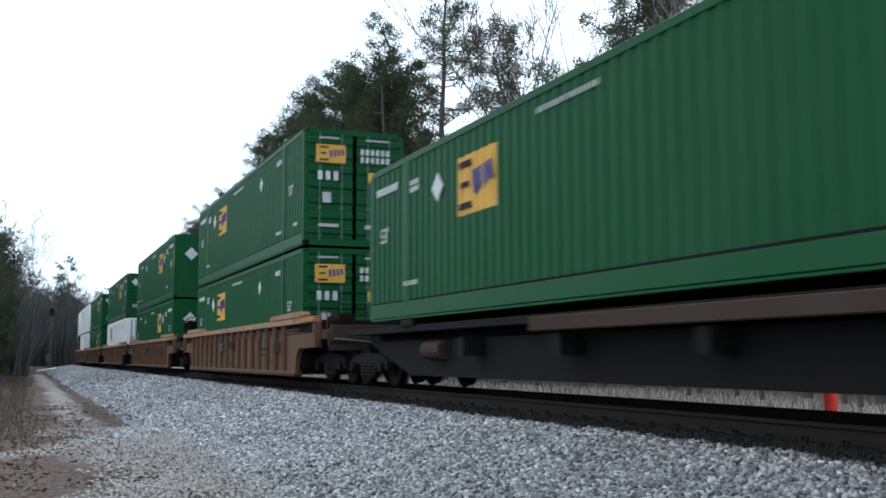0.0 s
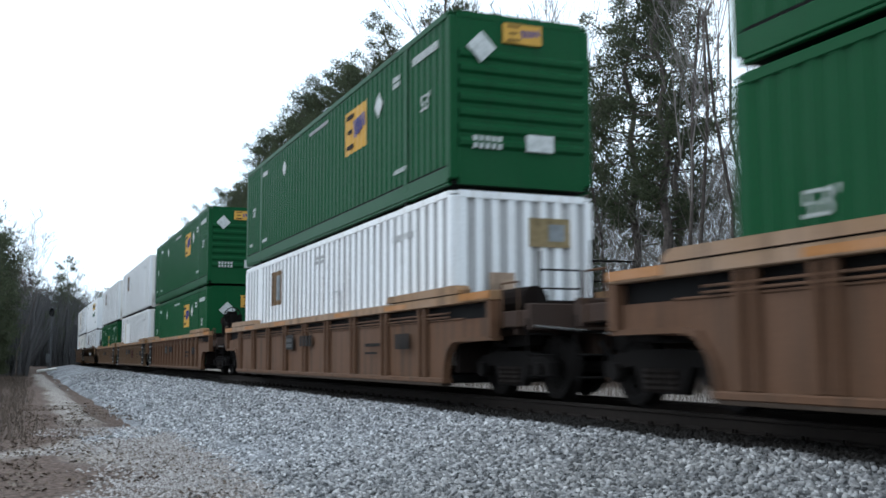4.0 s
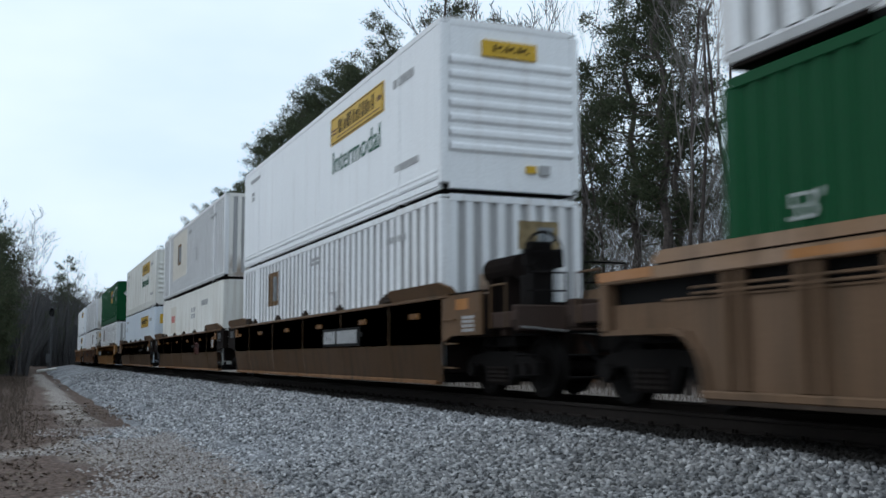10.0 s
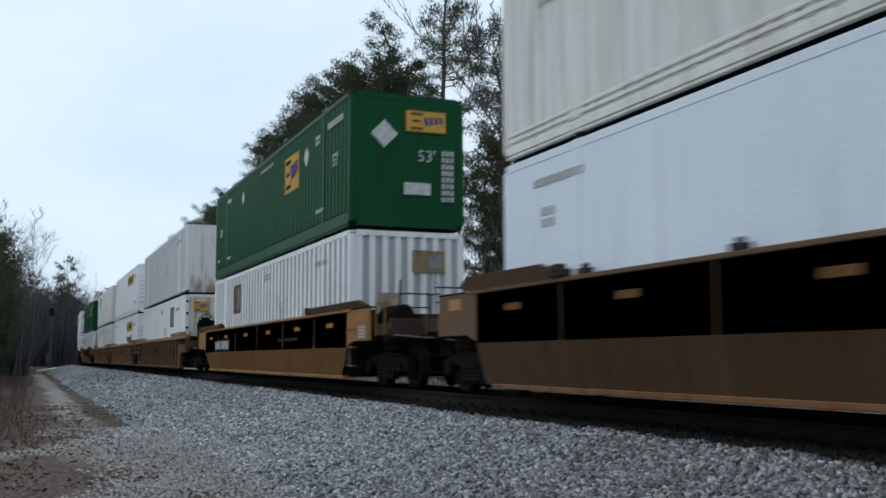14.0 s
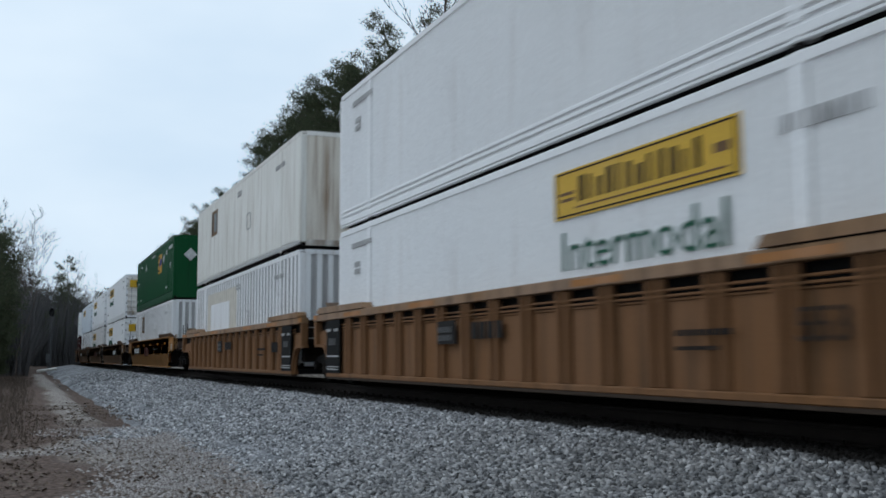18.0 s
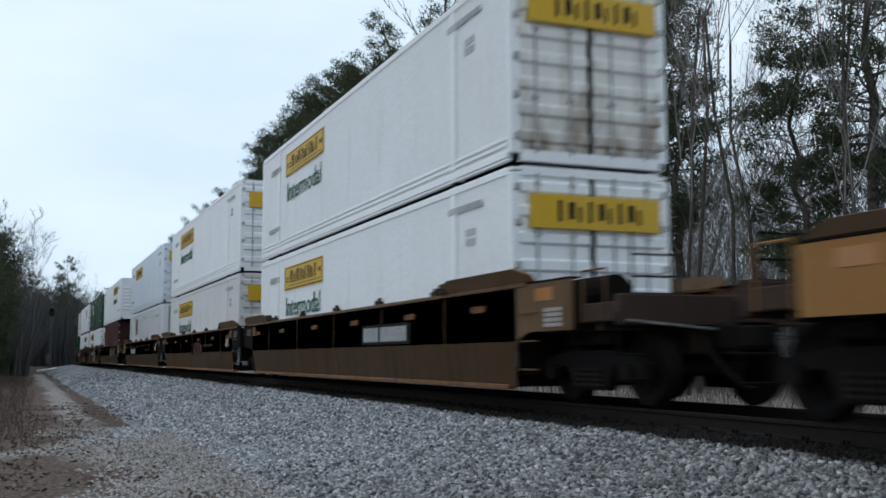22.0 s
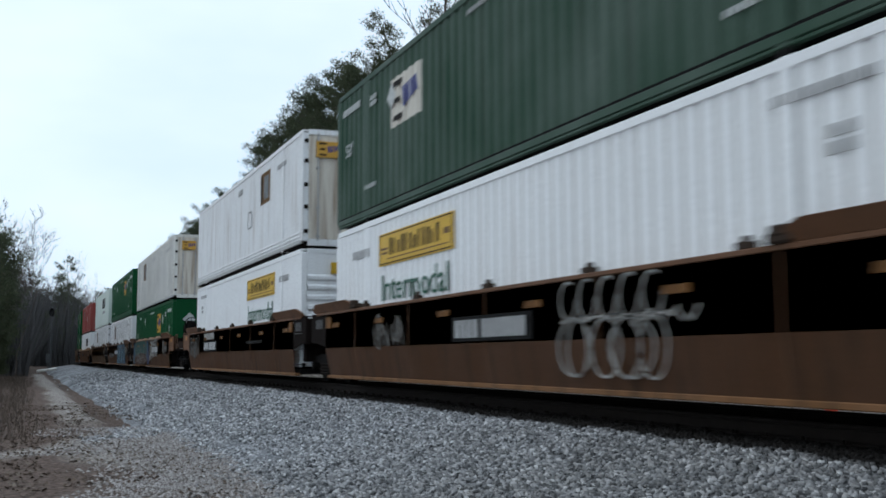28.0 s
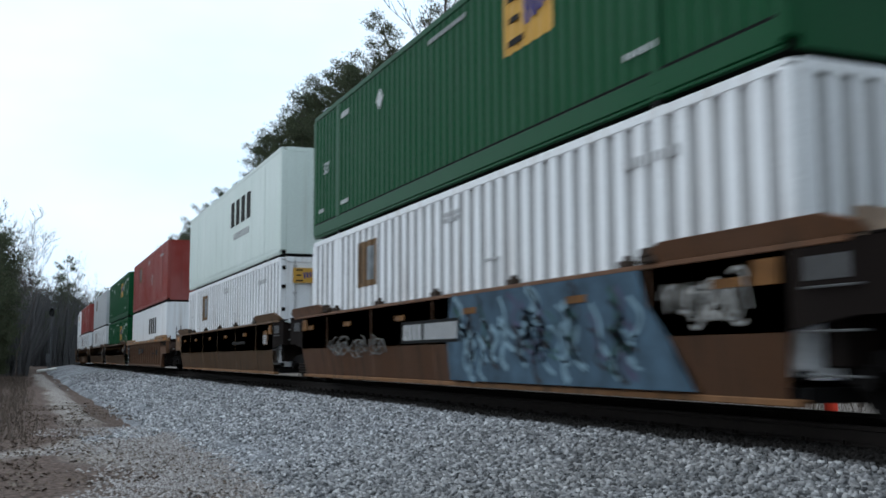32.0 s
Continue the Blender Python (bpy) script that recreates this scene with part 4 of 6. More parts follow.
        # on amber-sign boxes this strip is black: the slit's shadow as colour
        piece(("kick", length, y, rail), "rail_groove", lambda: boxes((-half + 0.15, half - 0.15, y * (CW / 2 - 0.012) - 0.008, y * (CW / 2 - 0.012) + 0.008, rail - 0.022, rail + 0.012)), "black" if decor == "emp" else p, c)
    if side == "corfine" or decor == "jb":
        for z in (0.235, 0.325):
            piece(("ridge", length), "rail_ridge", lambda: boxes((-half + 0.16, half - 0.16, -CW / 2 - 0.006, -CW / 2 + 0.02, -0.03, 0.03), bevel=0.012), p, c, (0, 0, z))
    ypost = CW / 2 - 0.085
    for x in (-1, 1):
        for y in (-1, 1):
            piece(("post",), "corner_post", lambda: boxes((-0.08, 0.08, -0.085, 0.085, 0.1, CH - 0.09), bevel=0.02), p, c, (x * (half - 0.08), y * ypost, 0))
            if length > 13:
                piece(("stack",), "stacking_post", lambda: boxes((-0.09, 0.09, -0.02, 0.02, 0.17, CH - 0.12), bevel=0.006), p, c, (x * 6.02, y * (CW / 2 - 0.012), 0))
            xc = min(6.02, half - 0.09)
            for z in (0.0, CH - 0.118):
                piece(("cast",), "corner_casting", lambda: boxes((-0.089, 0.089, -0.081, 0.081, 0.0, 0.118), bevel=0.014), p, c, (x * xc, y * (CW / 2 - 0.079), z))
    if front == "doors":
        for y, s in ((-0.62, 0), (0.62, 1)):
            ribs = (0.28, 0.66, 1.04, 1.42, 1.8, 2.18, 2.52) if decor in ("jb", "emp") else ()
            out = [(-0.04, 0.17), (0.0, 0.17)] + [q for z in ribs for q in ((0.0, z - 0.02), (0.04, z + 0.02), (0.04, z + 0.14), (0.0, z + 0.18))] + [(0.0, CH - 0.13), (-0.04, CH - 0.13)]
            d = piece(("door", s, decor in ("jb", "emp")), "door", lambda: prism(bmesh.new(), [(a, b) for a, b in out], "y", -0.565, 0.565), ("door_stain" if decor == "rib" else "grime") if stain else p, c, (half - 0.02, y, 0))
            for dy in (-0.28, 0.28):
                b = piece(("lockbar",), "locking_bar", lambda: rod(boxes(*[(-0.03, 0.03, -0.04, 0.04, z, z + 0.06) for z in (0.2, 0.9, 1.9, 2.62)]), (0, 0, 0.12), (0, 0, CH - 0.1), 0.02), "lock_green" if "green" in p else p if p == "oxide" else "recess", d, (0.04, dy, 0))
        piece(("sill",), "door_sill", lambda: boxes((-0.1, 0.01, -CW / 2 + 0.16, CW / 2 - 0.16, 0.0, 0.16)), p, c, (half, 0, 0))
        piece(("header",), "door_header", lambda: boxes((-0.1, 0.01, -CW / 2 + 0.16, CW / 2 - 0.16, CH - 0.13, CH)), p, c, (half, 0, 0))
        for z in (0.35, 0.95, 1.5, 2.1, 2.6):
            for y in (-1, 1):
                piece(("hinge",), "hinge", lambda: boxes((-0.09, 0.03, -0.05, 0.05, -0.05, 0.05), bevel=0.01), ("grimy" if decor == "rib" else "mark_grey") if p != "green" else p, c, (half, y * 1.2, z))
    else:
        piece(("end", front), "front_wall", lambda: end_sheet(front), ("door_stain" if p == "cream" else "grime") if stain else p, c, (half - 0.005, 0, 0))
        piece(("endsill",), "end_sill", lambda: boxes((-0.09, 0.005, -CW / 2 + 0.16, CW / 2 - 0.16, 0.02, 0.165)), "grime" if stain else p, c, (half, 0, 0))
        piece(("endhead",), "end_header", lambda: boxes((-0.09, 0.005, -CW / 2 + 0.16, CW / 2 - 0.16, CH - 0.12, CH - 0.005)), "grime" if stain else p, c, (half, 0, 0))
    rear = piece(("end", "flat"), "rear_wall", lambda: end_sheet("flat"), p, c, (-half + 0.005, 0, 0))
    rear.rotation_euler = (0, 0, math.pi)
    if decor == "emp":
        decor_emp(c, lead, front, logo, faded, extra, side)
    elif decor == "jb":
        decor_jb(c, lead, front, word)
    elif decor == "rib":
        decor_rib(c, lead, front, where, window, patch, sand, side)
    elif decor == "bars":
        bars(c, "lettering", 1.0, 4.4, 1.5, 2.3, 4, "mark_dark", gap=0.4)
        bars(c, "lettering", 1.5, 4.0, 1.05, 1.25, 9, "mark_grey")
    elif decor == "red_mark":
        plate(c, "sign", RED[0], RED[1], RED[2], RED[3], "patch", label="pale sand sign with a red mark")
        bars(c, "red_mark", RED[0] + 0.2, RED[1] - 0.2, RED[2] + 0.5, RED[3] - 0.4, 5, "mark_red", gap=0.25)
        bars(c, "lettering", 1.0, 2.2, 1.8, 2.3, 2, "mark_grey", 2)
        bars(c, "lettering", 3.5, 5.0, 2.2, 2.4, 6, "mark_grey")
    return tagged(c, label, "shipping container", group="containers on the train")


# ---------------------------------------------------------------- trucks (bogies)
def wheelset_mesh():
    bm = bmesh.new()
    for y, s in ((-0.745, -1), (0.745, 1)):
        rings = []
        for r, dy in ((0.06, 0.09), (0.30, 0.045), (0.34, 0.075), (0.42, 0.07), (0.43, -0.05), (0.46, -0.055), (0.46, -0.085), (0.34, -0.08), (0.30, -0.03), (0.06, -0.06)):
            rings.append([bm.verts.new((r * math.cos(a), y + s * dy, r * math.sin(a))) for a in (2 * math.pi * i / 28 for i in range(28))])
        for a, b in zip(rings, rings[1:]):
            for i in range(28):
                bm.faces.new((a[i], a[(i + 1) % 28], b[(i + 1) % 28], b[i]))
        for k in range(6):
            a = 2 * math.pi * k / 6
            box(bm, 0.2 * math.cos(a) - 0.02, 0.2 * math.cos(a) + 0.02, y + s * 0.05, y + s * 0.085, 0.2 * math.sin(a) - 0.02, 0.2 * math.sin(a) + 0.02)
    rod(bm, (0, -1.05, 0), (0, 1.05, 0), 0.085, 12)
    return bm


WHEELS = []


def truck(parent, x):
    """Two-axle truck: cast side frames with springs, bolster, two turning wheelsets."""
    t = piece(("bolster",), "truck", lambda: boxes((-0.2, 0.2, -1.0, 1.0, 0.42, 0.68), (-0.35, 0.35, -0.35, 0.35, 0.62, 0.86), bevel=0.03), "truck", parent, (x, 0, 0), "grimy cast steel truck")
    for y in (-1, 1):
        def frame_mesh():
            bm = bmesh.new()
            out = [(-1.18, 0.36), (-1.18, 0.52), (-0.95, 0.62), (-0.45, 0.68), (0.45, 0.68), (0.95, 0.62), (1.18, 0.52), (1.18, 0.36), (0.95, 0.36), (0.85, 0.46), (0.55, 0.5), (0.38, 0.2), (-0.38, 0.2), (-0.55, 0.5), (-0.85, 0.46), (-0.95, 0.36)]
            prism(bm, out, "y", -0.07, 0.07)
            return bm
        piece(("sideframe",), "side_frame", frame_mesh, "truck", t, (0, y * 0.99, 0))
        def spring():
            bm = bmesh.new()
            rings = [[bm.verts.new((r * math.cos(a), r * math.sin(a), 0.22 + 0.25 * j / 8)) for a in (2 * math.pi * i / 8 for i in range(8))] for j, r in enumerate([0.08 + 0.022 * (j % 2) for j in range(9)])]
            for a, b in zip(rings, rings[1:]):
                for i in range(8):
                    bm.faces.new((a[i], a[(i + 1) % 8], b[(i + 1) % 8], b[i]))
            return bm
        for k in (-0.22, 0.0, 0.22):
            piece(("spring",), "spring", spring, "rail", t, (k, y * 1.04, 0))
        for dx in (-0.89, 0.89):
            piece(("bearing",), "bearing_cap", lambda: rod(bmesh.new(), (0, -0.06, 0), (0, 0.06, 0), 0.11, 12), "truck", t, (dx, y * 1.07, 0.42))
    for dx in (-0.89, 0.89):
        w = piece(("wheelset",), "wheelset", wheelset_mesh, "truck", t)
        w.matrix_parent_inverse = Matrix.Translation((dx, 0, 0.46))
        WHEELS.append(w)
    return t


# ---------------------------------------------------------------- well cars
def ladder(parent, x, mat, half=0.2):
    """Rungs welded across the corner of a car."""
    for z in (0.44, 0.8, 1.16):
        piece(("rung", half), "rung", lambda: rod(boxes((-half, -half + 0.02, -1.53, -1.46, -0.01, 0.01), (half - 0.02, half, -1.53, -1.46, -0.01, 0.01)), (-half, -1.53, 0), (half, -1.53, 0), 0.011, 5), mat, parent, (x, 0, z))


def brake_wheel(parent, x):
    bm = ring(bmesh.new(), (0, 0, 0), 0.28, 0.02, "x", 18)
    for k in range(4):
        a = math.pi * k / 4
        rod(bm, (0, -0.27 * math.cos(a), -0.27 * math.sin(a)), (0, 0.27 * math.cos(a), 0.27 * math.sin(a)), 0.012, 5)
    part("brake_wheel", bm, "truck", parent).location = (x + 0.16, -0.85, 2.05)
    part("brake_stand", boxes((x - 0.12, x + 0.12, -1.02, -0.68, 1.0, 2.2), (x - 0.3, x - 0.1, -1.0, -0.6, 1.3, 1.75), (x - 0.02, x + 0.1, -1.1, -0.5, 1.85, 2.1), bevel=0.02), "truck", parent)


def coupler_end(car, s, mat, x0=8.35, brake=False):
    """End platform over the truck, draft sill and coupler; s: +1 ahead, -1 behind; brake: air tank raised on legs."""
    def X(*v):
        return sorted(s * a for a in v)
    part("end_platform", boxes((*X(x0, 10.86), -1.25, 1.25, 1.13, 1.2), bevel=0.015), "spine", car)
    part("end_bulkhead", boxes((*X(8.34, 8.46), -1.34, 1.34, 0.36, 1.5), bevel=0.015), "grimy", car)
    part("draft_sill", boxes((*X(x0, 10.84), -0.35, 0.35, 0.62, 1.125), bevel=0.015), "spine", car)
    part("end_sill", boxes((*X(10.85, 11.0), -1.4, 1.4, 0.95, 1.3), bevel=0.015), "spine", car)
    for y in (-1, 1):
        part("step_plate", boxes((*X(10.12, 10.84), *sorted((y * 1.4, y * 1.26)), 1.0, 1.22), bevel=0.015), "spine", car)
    for x in (x0 + 0.5, 9.6, 10.3):
        part("cross_tie", boxes((*X(x, x + 0.12), -1.3, 1.3, 0.9, 1.12), bevel=0.01), "spine", car)
    part("brake_rigging", boxes((*X(9.2, 10.2), -1.05, -0.75, 0.75, 0.9), (*X(9.5, 9.6), -1.2, -0.3, 0.78, 0.86), bevel=0.02), "truck", car)
    part("draft_gear", boxes((*X(10.9, 11.35), -0.16, 0.16, 0.66, 0.98), (*X(11.3, 11.72), -0.14, 0.14, 0.68, 0.96), bevel=0.04), "truck", car)
    tank = 1.92 if brake else 1.42
    part("air_reservoir", rod(bmesh.new(), (s * 8.85, -0.72, tank), (s * 9.85, -0.72, tank), 0.2, 14), "grimy", car)
    if brake:
        part("tank_stand", boxes((*X(9.0, 9.1), -0.9, -0.55, 1.2, 1.78), (*X(9.6, 9.7), -0.9, -0.55, 1.2, 1.78), bevel=0.01), "grimy", car)
    part("brake_pipe", rod(bmesh.new(), (s * 8.5, -1.18, 1.05), (s * 10.85, -1.18, 1.0), 0.025, 8), "black", car)
    part("uncoupling_lever", rod(bmesh.new(), (s * 11.04, -1.35, 1.0), (s * 11.04, -0.1, 0.9), 0.018, 6), "steel", car)
    part("grab_iron", rod(rod(rod(bmesh.new(), (s * 10.2, -1.42, 1.0), (s * 10.2, -1.42, 1.6), 0.015, 5), (s * 10.7, -1.42, 1.0), (s * 10.7, -1.42, 1.6), 0.015, 5), (s * 10.2, -1.42, 1.6), (s * 10.7, -1.42, 1.6), 0.015, 5), mat, car)
    for y in (-1.2, -0.6, 0.6, 1.2):
        part("stanchion", rod(bmesh.new(), (s * 10.92, y, 1.2), (s * 10.92, y, 2.0 if abs(y) > 1 else 1.75), 0.018, 6), "truck", car)
    for z in (1.5, 1.75):
        for y in (-1.2, 0.6):
            part("handrail", rod(bmesh.new(), (s * 10.92, y, z), (s * 10.92, y + 0.6, z), 0.014, 5), "truck", car)
    for z in (0.35, 0.62, 0.9):
        part("step", rod(bmesh.new(), (s * 10.95, -1.42, z), (s * 10.95, -1.02, z), 0.016, 5), "truck", car)
    for y in (-1.42, -1.02):
        part("step_hanger", rod(bmesh.new(), (s * 10.95, y, 0.32), (s * 10.95, y, 1.1), 0.014, 5), "truck", car)
    bm, rings = bmesh.new(), []
    for k in range(9):
        a = k / 8
        c = Vector((s * (11.0 + 0.7 * a), -0.35 + 0.2 * a, 0.8 - 0.55 * math.sin(math.pi * a / 2)))
        rings.append([bm.verts.new(c + Vector((0.03 * math.cos(q) * s, 0.03 * math.sin(q), 0.02 * math.cos(q)))) for q in (2 * math.pi * i / 6 for i in range(6))])
    for g, h in zip(rings, rings[1:]):
        for i in range(6):
            bm.faces.new((g[i], g[(i + 1) % 6], h[(i + 1) % 6], h[i]))
    part("air_hose", bm, "black", car)


def joint_end(car, s, mat):
    """Short end carried on the truck shared with the next well."""
    def X(*v):
        return sorted(s * a for a in v)
    # sill and bulkhead: grime plus the gap's shade, both in the colour
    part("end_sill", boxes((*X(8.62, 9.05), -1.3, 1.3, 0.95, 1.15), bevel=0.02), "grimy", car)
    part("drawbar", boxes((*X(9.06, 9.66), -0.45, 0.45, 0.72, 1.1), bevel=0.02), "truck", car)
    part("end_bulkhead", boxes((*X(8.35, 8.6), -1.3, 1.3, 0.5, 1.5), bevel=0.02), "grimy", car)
    for z in (1.05, 1.3):
        part("grab_iron", rod(bmesh.new(), (s * 9.2, -1.34, z), (s * 9.2, -0.9, z), 0.014, 5), "steel", car)
    part("air_pipe", rod(bmesh.new(), (s * 8.62, -0.9, 1.25), (s * 9.66, -0.9, 1.18), 0.03, 8), "black", car)


def ribbed_car(mat, ends, spacing, number="", brake=False):
    car = new("well_car")
    e1, e0 = (10.05 if k == "c" else 9.25 for k in ends)         # reach of the sides ahead and behind
    part("floor", boxes((-8.2, 8.2, -1.36, 1.36, 0.2, 0.33)), "black", car)
    for y in (-1, 1):
        def Y(*v):
            return sorted(y * a for a in v)
        out = [(-8.25, 0.24), (8.25, 0.24), (8.38, 0.6), (8.62, 0.8), (e1, 0.85), (e1, 1.16), (-e0, 1.16), (-e0, 0.85), (-8.62, 0.8), (-8.38, 0.6)]
        part("side_sheet", prism(bmesh.new(), out, "y", *Y(1.405, 1.43)), mat, car)
        # black sheet in the open slot deepens the shade under the chord
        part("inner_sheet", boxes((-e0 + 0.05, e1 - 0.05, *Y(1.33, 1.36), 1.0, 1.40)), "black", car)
        part("sheet_lip", boxes((-8.9, 8.9, *Y(1.40, 1.45), 1.155, 1.185), bevel=0.008), mat, car)
        part("top_chord", boxes((-e0, e1, *Y(1.36, 1.53), 1.39, 1.53), bevel=0.012), "chord", car)
        for z in (1.27, 1.21):
            part("side_pipe", rod(bmesh.new(), (-8.4, y * 1.462, z), (8.4, y * 1.462, z), 0.016, 6), mat, car)
        part("bottom_sill", boxes((-8.25, 8.25, *Y(1.34, 1.52), 0.20, 0.28), bevel=0.012), mat, car)
        part("sill_lip", boxes((-8.2, 8.2, *Y(1.33, 1.51), 0.16, 0.198)), "rust", car)
        for x in (-6.4, -2.6, 2.9, 6.1):
            piece(("scuff", y), "chord_scuff", lambda: boxes((-0.55, 0.55, *Y(1.5285, 1.5335), -0.045, 0.035)), "orange_worn", car, (x, 0, 1.46), "worn orange patch")
        for s in (-1, 1):
            e = e1 if s > 0 else e0
            o = [(s * 5.65, 1.545), (s * 8.95, 1.545), (s * 8.95, 1.60), (s * 8.8, 1.675), (s * 5.75, 1.655)]
            part("end_chord", prism(bmesh.new(), o, "y", *Y(1.33, 1.545)), "chord", car)
            # black strip standing in for the shadow line beneath the raised plate
            part("chord_shim", boxes((*sorted((s * 6.0, s * 8.9)), *Y(1.36, 1.515), 1.528, 1.546)), "black", car)
            part("reflector", boxes((*sorted((s * 8.98, s * (e - 0.02))), *Y(1.53, 1.546), 1.42, 1.525)), "orange_worn", car, "orange painted end of the chord")
            part("end_post", boxes((*sorted((s * (e - 0.16), s * (e - 0.01))), *Y(1.37, 1.525), 0.87, 1.388), bevel=0.012), mat, car)
            curve = [(8.24 + 0.5 * (1 - math.cos(a)), 0.28 + 0.55 * math.sin(a)) for a in (math.pi / 2 * k / 8 for k in range(9))] + [(e, 0.83)]
            out = [(s * a, b) for a, b in curve] + [(s * (a - (0.06 if b < 0.8 else 0)), b + (0.06 if a > 8.5 else 0)) for a, b in reversed(curve)]
            part("wheel_arch", prism(bmesh.new(), out, "y", *Y(1.36, 1.5)), mat, car)
        spots = [-7.75 + 0.98 * k + b for k in range(16) for b in (-0.1, 0.1)] if spacing == "close" else [a + b for a in (-7.9, -6.0, -4.1, -2.2, -0.3, 1.6, 3.5, 5.4, 7.3) for b in (-0.13, 0.13)]
        if y > 0:
            tagged(part("rib_row", boxes(*[(x - 0.045, x + 0.045, *Y(1.425, 1.51), 0.28, 1.39) for x in spots]), mat, car), kind="stuff")
        for x in spots if y < 0 else ():
            piece(("rib", y), "rib", lambda: boxes((-0.045, 0.045, *Y(1.425, 1.51), 0.28, 1.39), bevel=0.012), mat, car, (x, 0, 0))
    for s, kind in zip((1, -1), ends):
        coupler_end(car, s, mat, brake=brake and s > 0) if kind == "c" else joint_end(car, s, mat)
        if kind == "j":
            x0, x1 = sorted((s * 7.25, s * 8.2))
            part("dark_panel", boxes((x0, x1, -1.528, -1.512, 0.28, 1.38)), "black", car, "black stencilled end panel")
            bars_car(car, x0 + 0.2, x1 - 0.25, 0.86, 1.0, 4, 1, "mark_faint", -1.532)
            part("stripe", boxes((x0 + 0.06, x1 - 0.04, -1.534, -1.527, 0.615, 0.645)), "mark_grey", car)
            part("stripe", boxes((x0 + 0.06, x1 - 0.04, -1.534, -1.527, 0.40, 0.42)), "mark_grey", car)
            bars_car(car, x0 + 0.06, x1 - 0.04, 0.345, 0.375, 6, 1, "mark_grey", -1.532)
            bars_car(car, x0 + 0.02, x0 + 0.34, 1.14, 1.2, 2, 1, "mark_grey", -1.532)
            bars_car(car, x0 + 0.6, x0 + 0.9, 1.14, 1.2, 2, 1, "mark_grey", -1.532)
    part("data_panel", boxes((-1.9, -1.2, -1.522, -1.51, 0.8, 1.15)), "mark_dark", car)
    bars_car(car, -1.85, -1.3, 0.85, 1.1, 4, 2, "mark_faint", -1.526)
    bars_car(car, -0.6, 0.5, 0.86, 1.1, 4, 1, "mark_dark", -1.518)
    if number:
        lettering(number, 0.42, "mark_dark", car, "number", Matrix.Translation((6.12, -1.518, 0.72)) @ SIDE)
    else:
        bars_car(car, 6.1, 6.8, 0.74, 1.0, 4, 1, "mark_dark", -1.518)
    bars_car(car, 4.4, 5.3, 0.80, 0.86, 8, 1, "mark_dark", -1.518)
    bars_car(car, 4.4, 5.1, 0.66, 0.70, 8, 1, "mark_dark", -1.518)
    return car


def bars_car(car, x0, x1, z0, z1, n, rows, mat, y):
    bm = bmesh.new()
    p, h = (x1 - x0) / n, (z1 - z0) / rows
    for r in range(rows):
        for i in range(n):
            box(bm, x0 + i * p, x0 + (i + 0.66) * p, y - 0.004, y + 0.012, z0 + r * h, z0 + (r + (0.7 if rows > 1 else 1)) * h)
    return tagged(part("lettering", bm, mat, car), kind="stuff")


def smooth_car(mat, ends, slanted=False, plate_at=None, brake=False):
    """Well car with smooth welded sides: upright above a crease, leaning in below it, raised guides at the ends."""
    car = new("well_car")
    part("floor", boxes((-8.2, 8.2, -1.34, 1.34, 0.2, 0.33)), "black", car)
    for y in (-1, 1):
        def Y(*v):
            return sorted(y * a for a in v)
        bm = bmesh.new()
        sect = [(1.42, 0.22), (1.50, 0.80), (1.50, 1.53)]
        f1, f0 = (8.6 if k == "c" else 8.2 for k in ends)
        xs = [[-f0 + 0.15, -8.0, 8.0, f1 - 0.15], [-f0, -8.0, 8.0, f1], [-f0, -8.0, 8.0, f1]]
        if slanted:
            xs = [[-8.0, -7.8, 7.8, 8.0], [-8.6, -7.8, 7.8, 8.6], [-8.6, -7.8, 7.8, 8.6]]
        rows_ = [[bm.verts.new((x, y * yy, zz)) for x in xr] for (yy, zz), xr in zip(sect, xs)]
        for a, b in zip(rows_, rows_[1:]):
            for i in range(3):
                bm.faces.new((a[i], a[i + 1], b[i + 1], b[i]) if y < 0 else (b[i], b[i + 1], a[i + 1], a[i]))
        bmesh.ops.solidify(bm, geom=bm.faces[:], thickness=0.03)
        part("side_sheet", bm, mat, car)
        part("top_chord", boxes((-8.9, 8.9, *Y(1.36, 1.515), 1.502, 1.56), bevel=0.01), mat, car)
        part("bottom_sill", boxes((-8.2, 8.2, *Y(1.32, 1.445), 0.17, 0.235), bevel=0.01), "amber_tan" if mat in ("brown", "redbrown") else mat, car)
        for s, kind in zip((1, -1), ends):
            e = 10.05 if kind == "c" else 9.35
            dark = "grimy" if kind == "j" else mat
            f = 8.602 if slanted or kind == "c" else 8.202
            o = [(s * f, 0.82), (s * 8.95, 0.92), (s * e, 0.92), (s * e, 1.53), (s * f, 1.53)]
            part("end_panel", prism(bmesh.new(), o, "y", *Y(1.46, 1.5)), dark, car, "near-black end panel" if kind == "j" else "")
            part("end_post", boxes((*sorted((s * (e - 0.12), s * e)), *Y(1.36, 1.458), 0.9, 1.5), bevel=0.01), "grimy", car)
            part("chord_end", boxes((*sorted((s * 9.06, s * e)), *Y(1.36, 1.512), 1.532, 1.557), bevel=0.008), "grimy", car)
            if y < 0 and kind == "j":
                bars_car(car, *sorted((s * 8.4, s * 8.95)), 1.22, 1.42, 3, 1, "mark_faint", -1.503)
                part("reflector", boxes((*sorted((s * 7.75, s * 8.1)), -1.522, -1.499, 1.22, 1.45)), "dim_orange", car, "faded orange square")
            if y < 0 and kind == "c":
                part("reflector", boxes((*sorted((s * 9.15, s * 9.6)), -1.507, -1.499, 1.3, 1.46)), "orange_worn", car, "faded orange square")
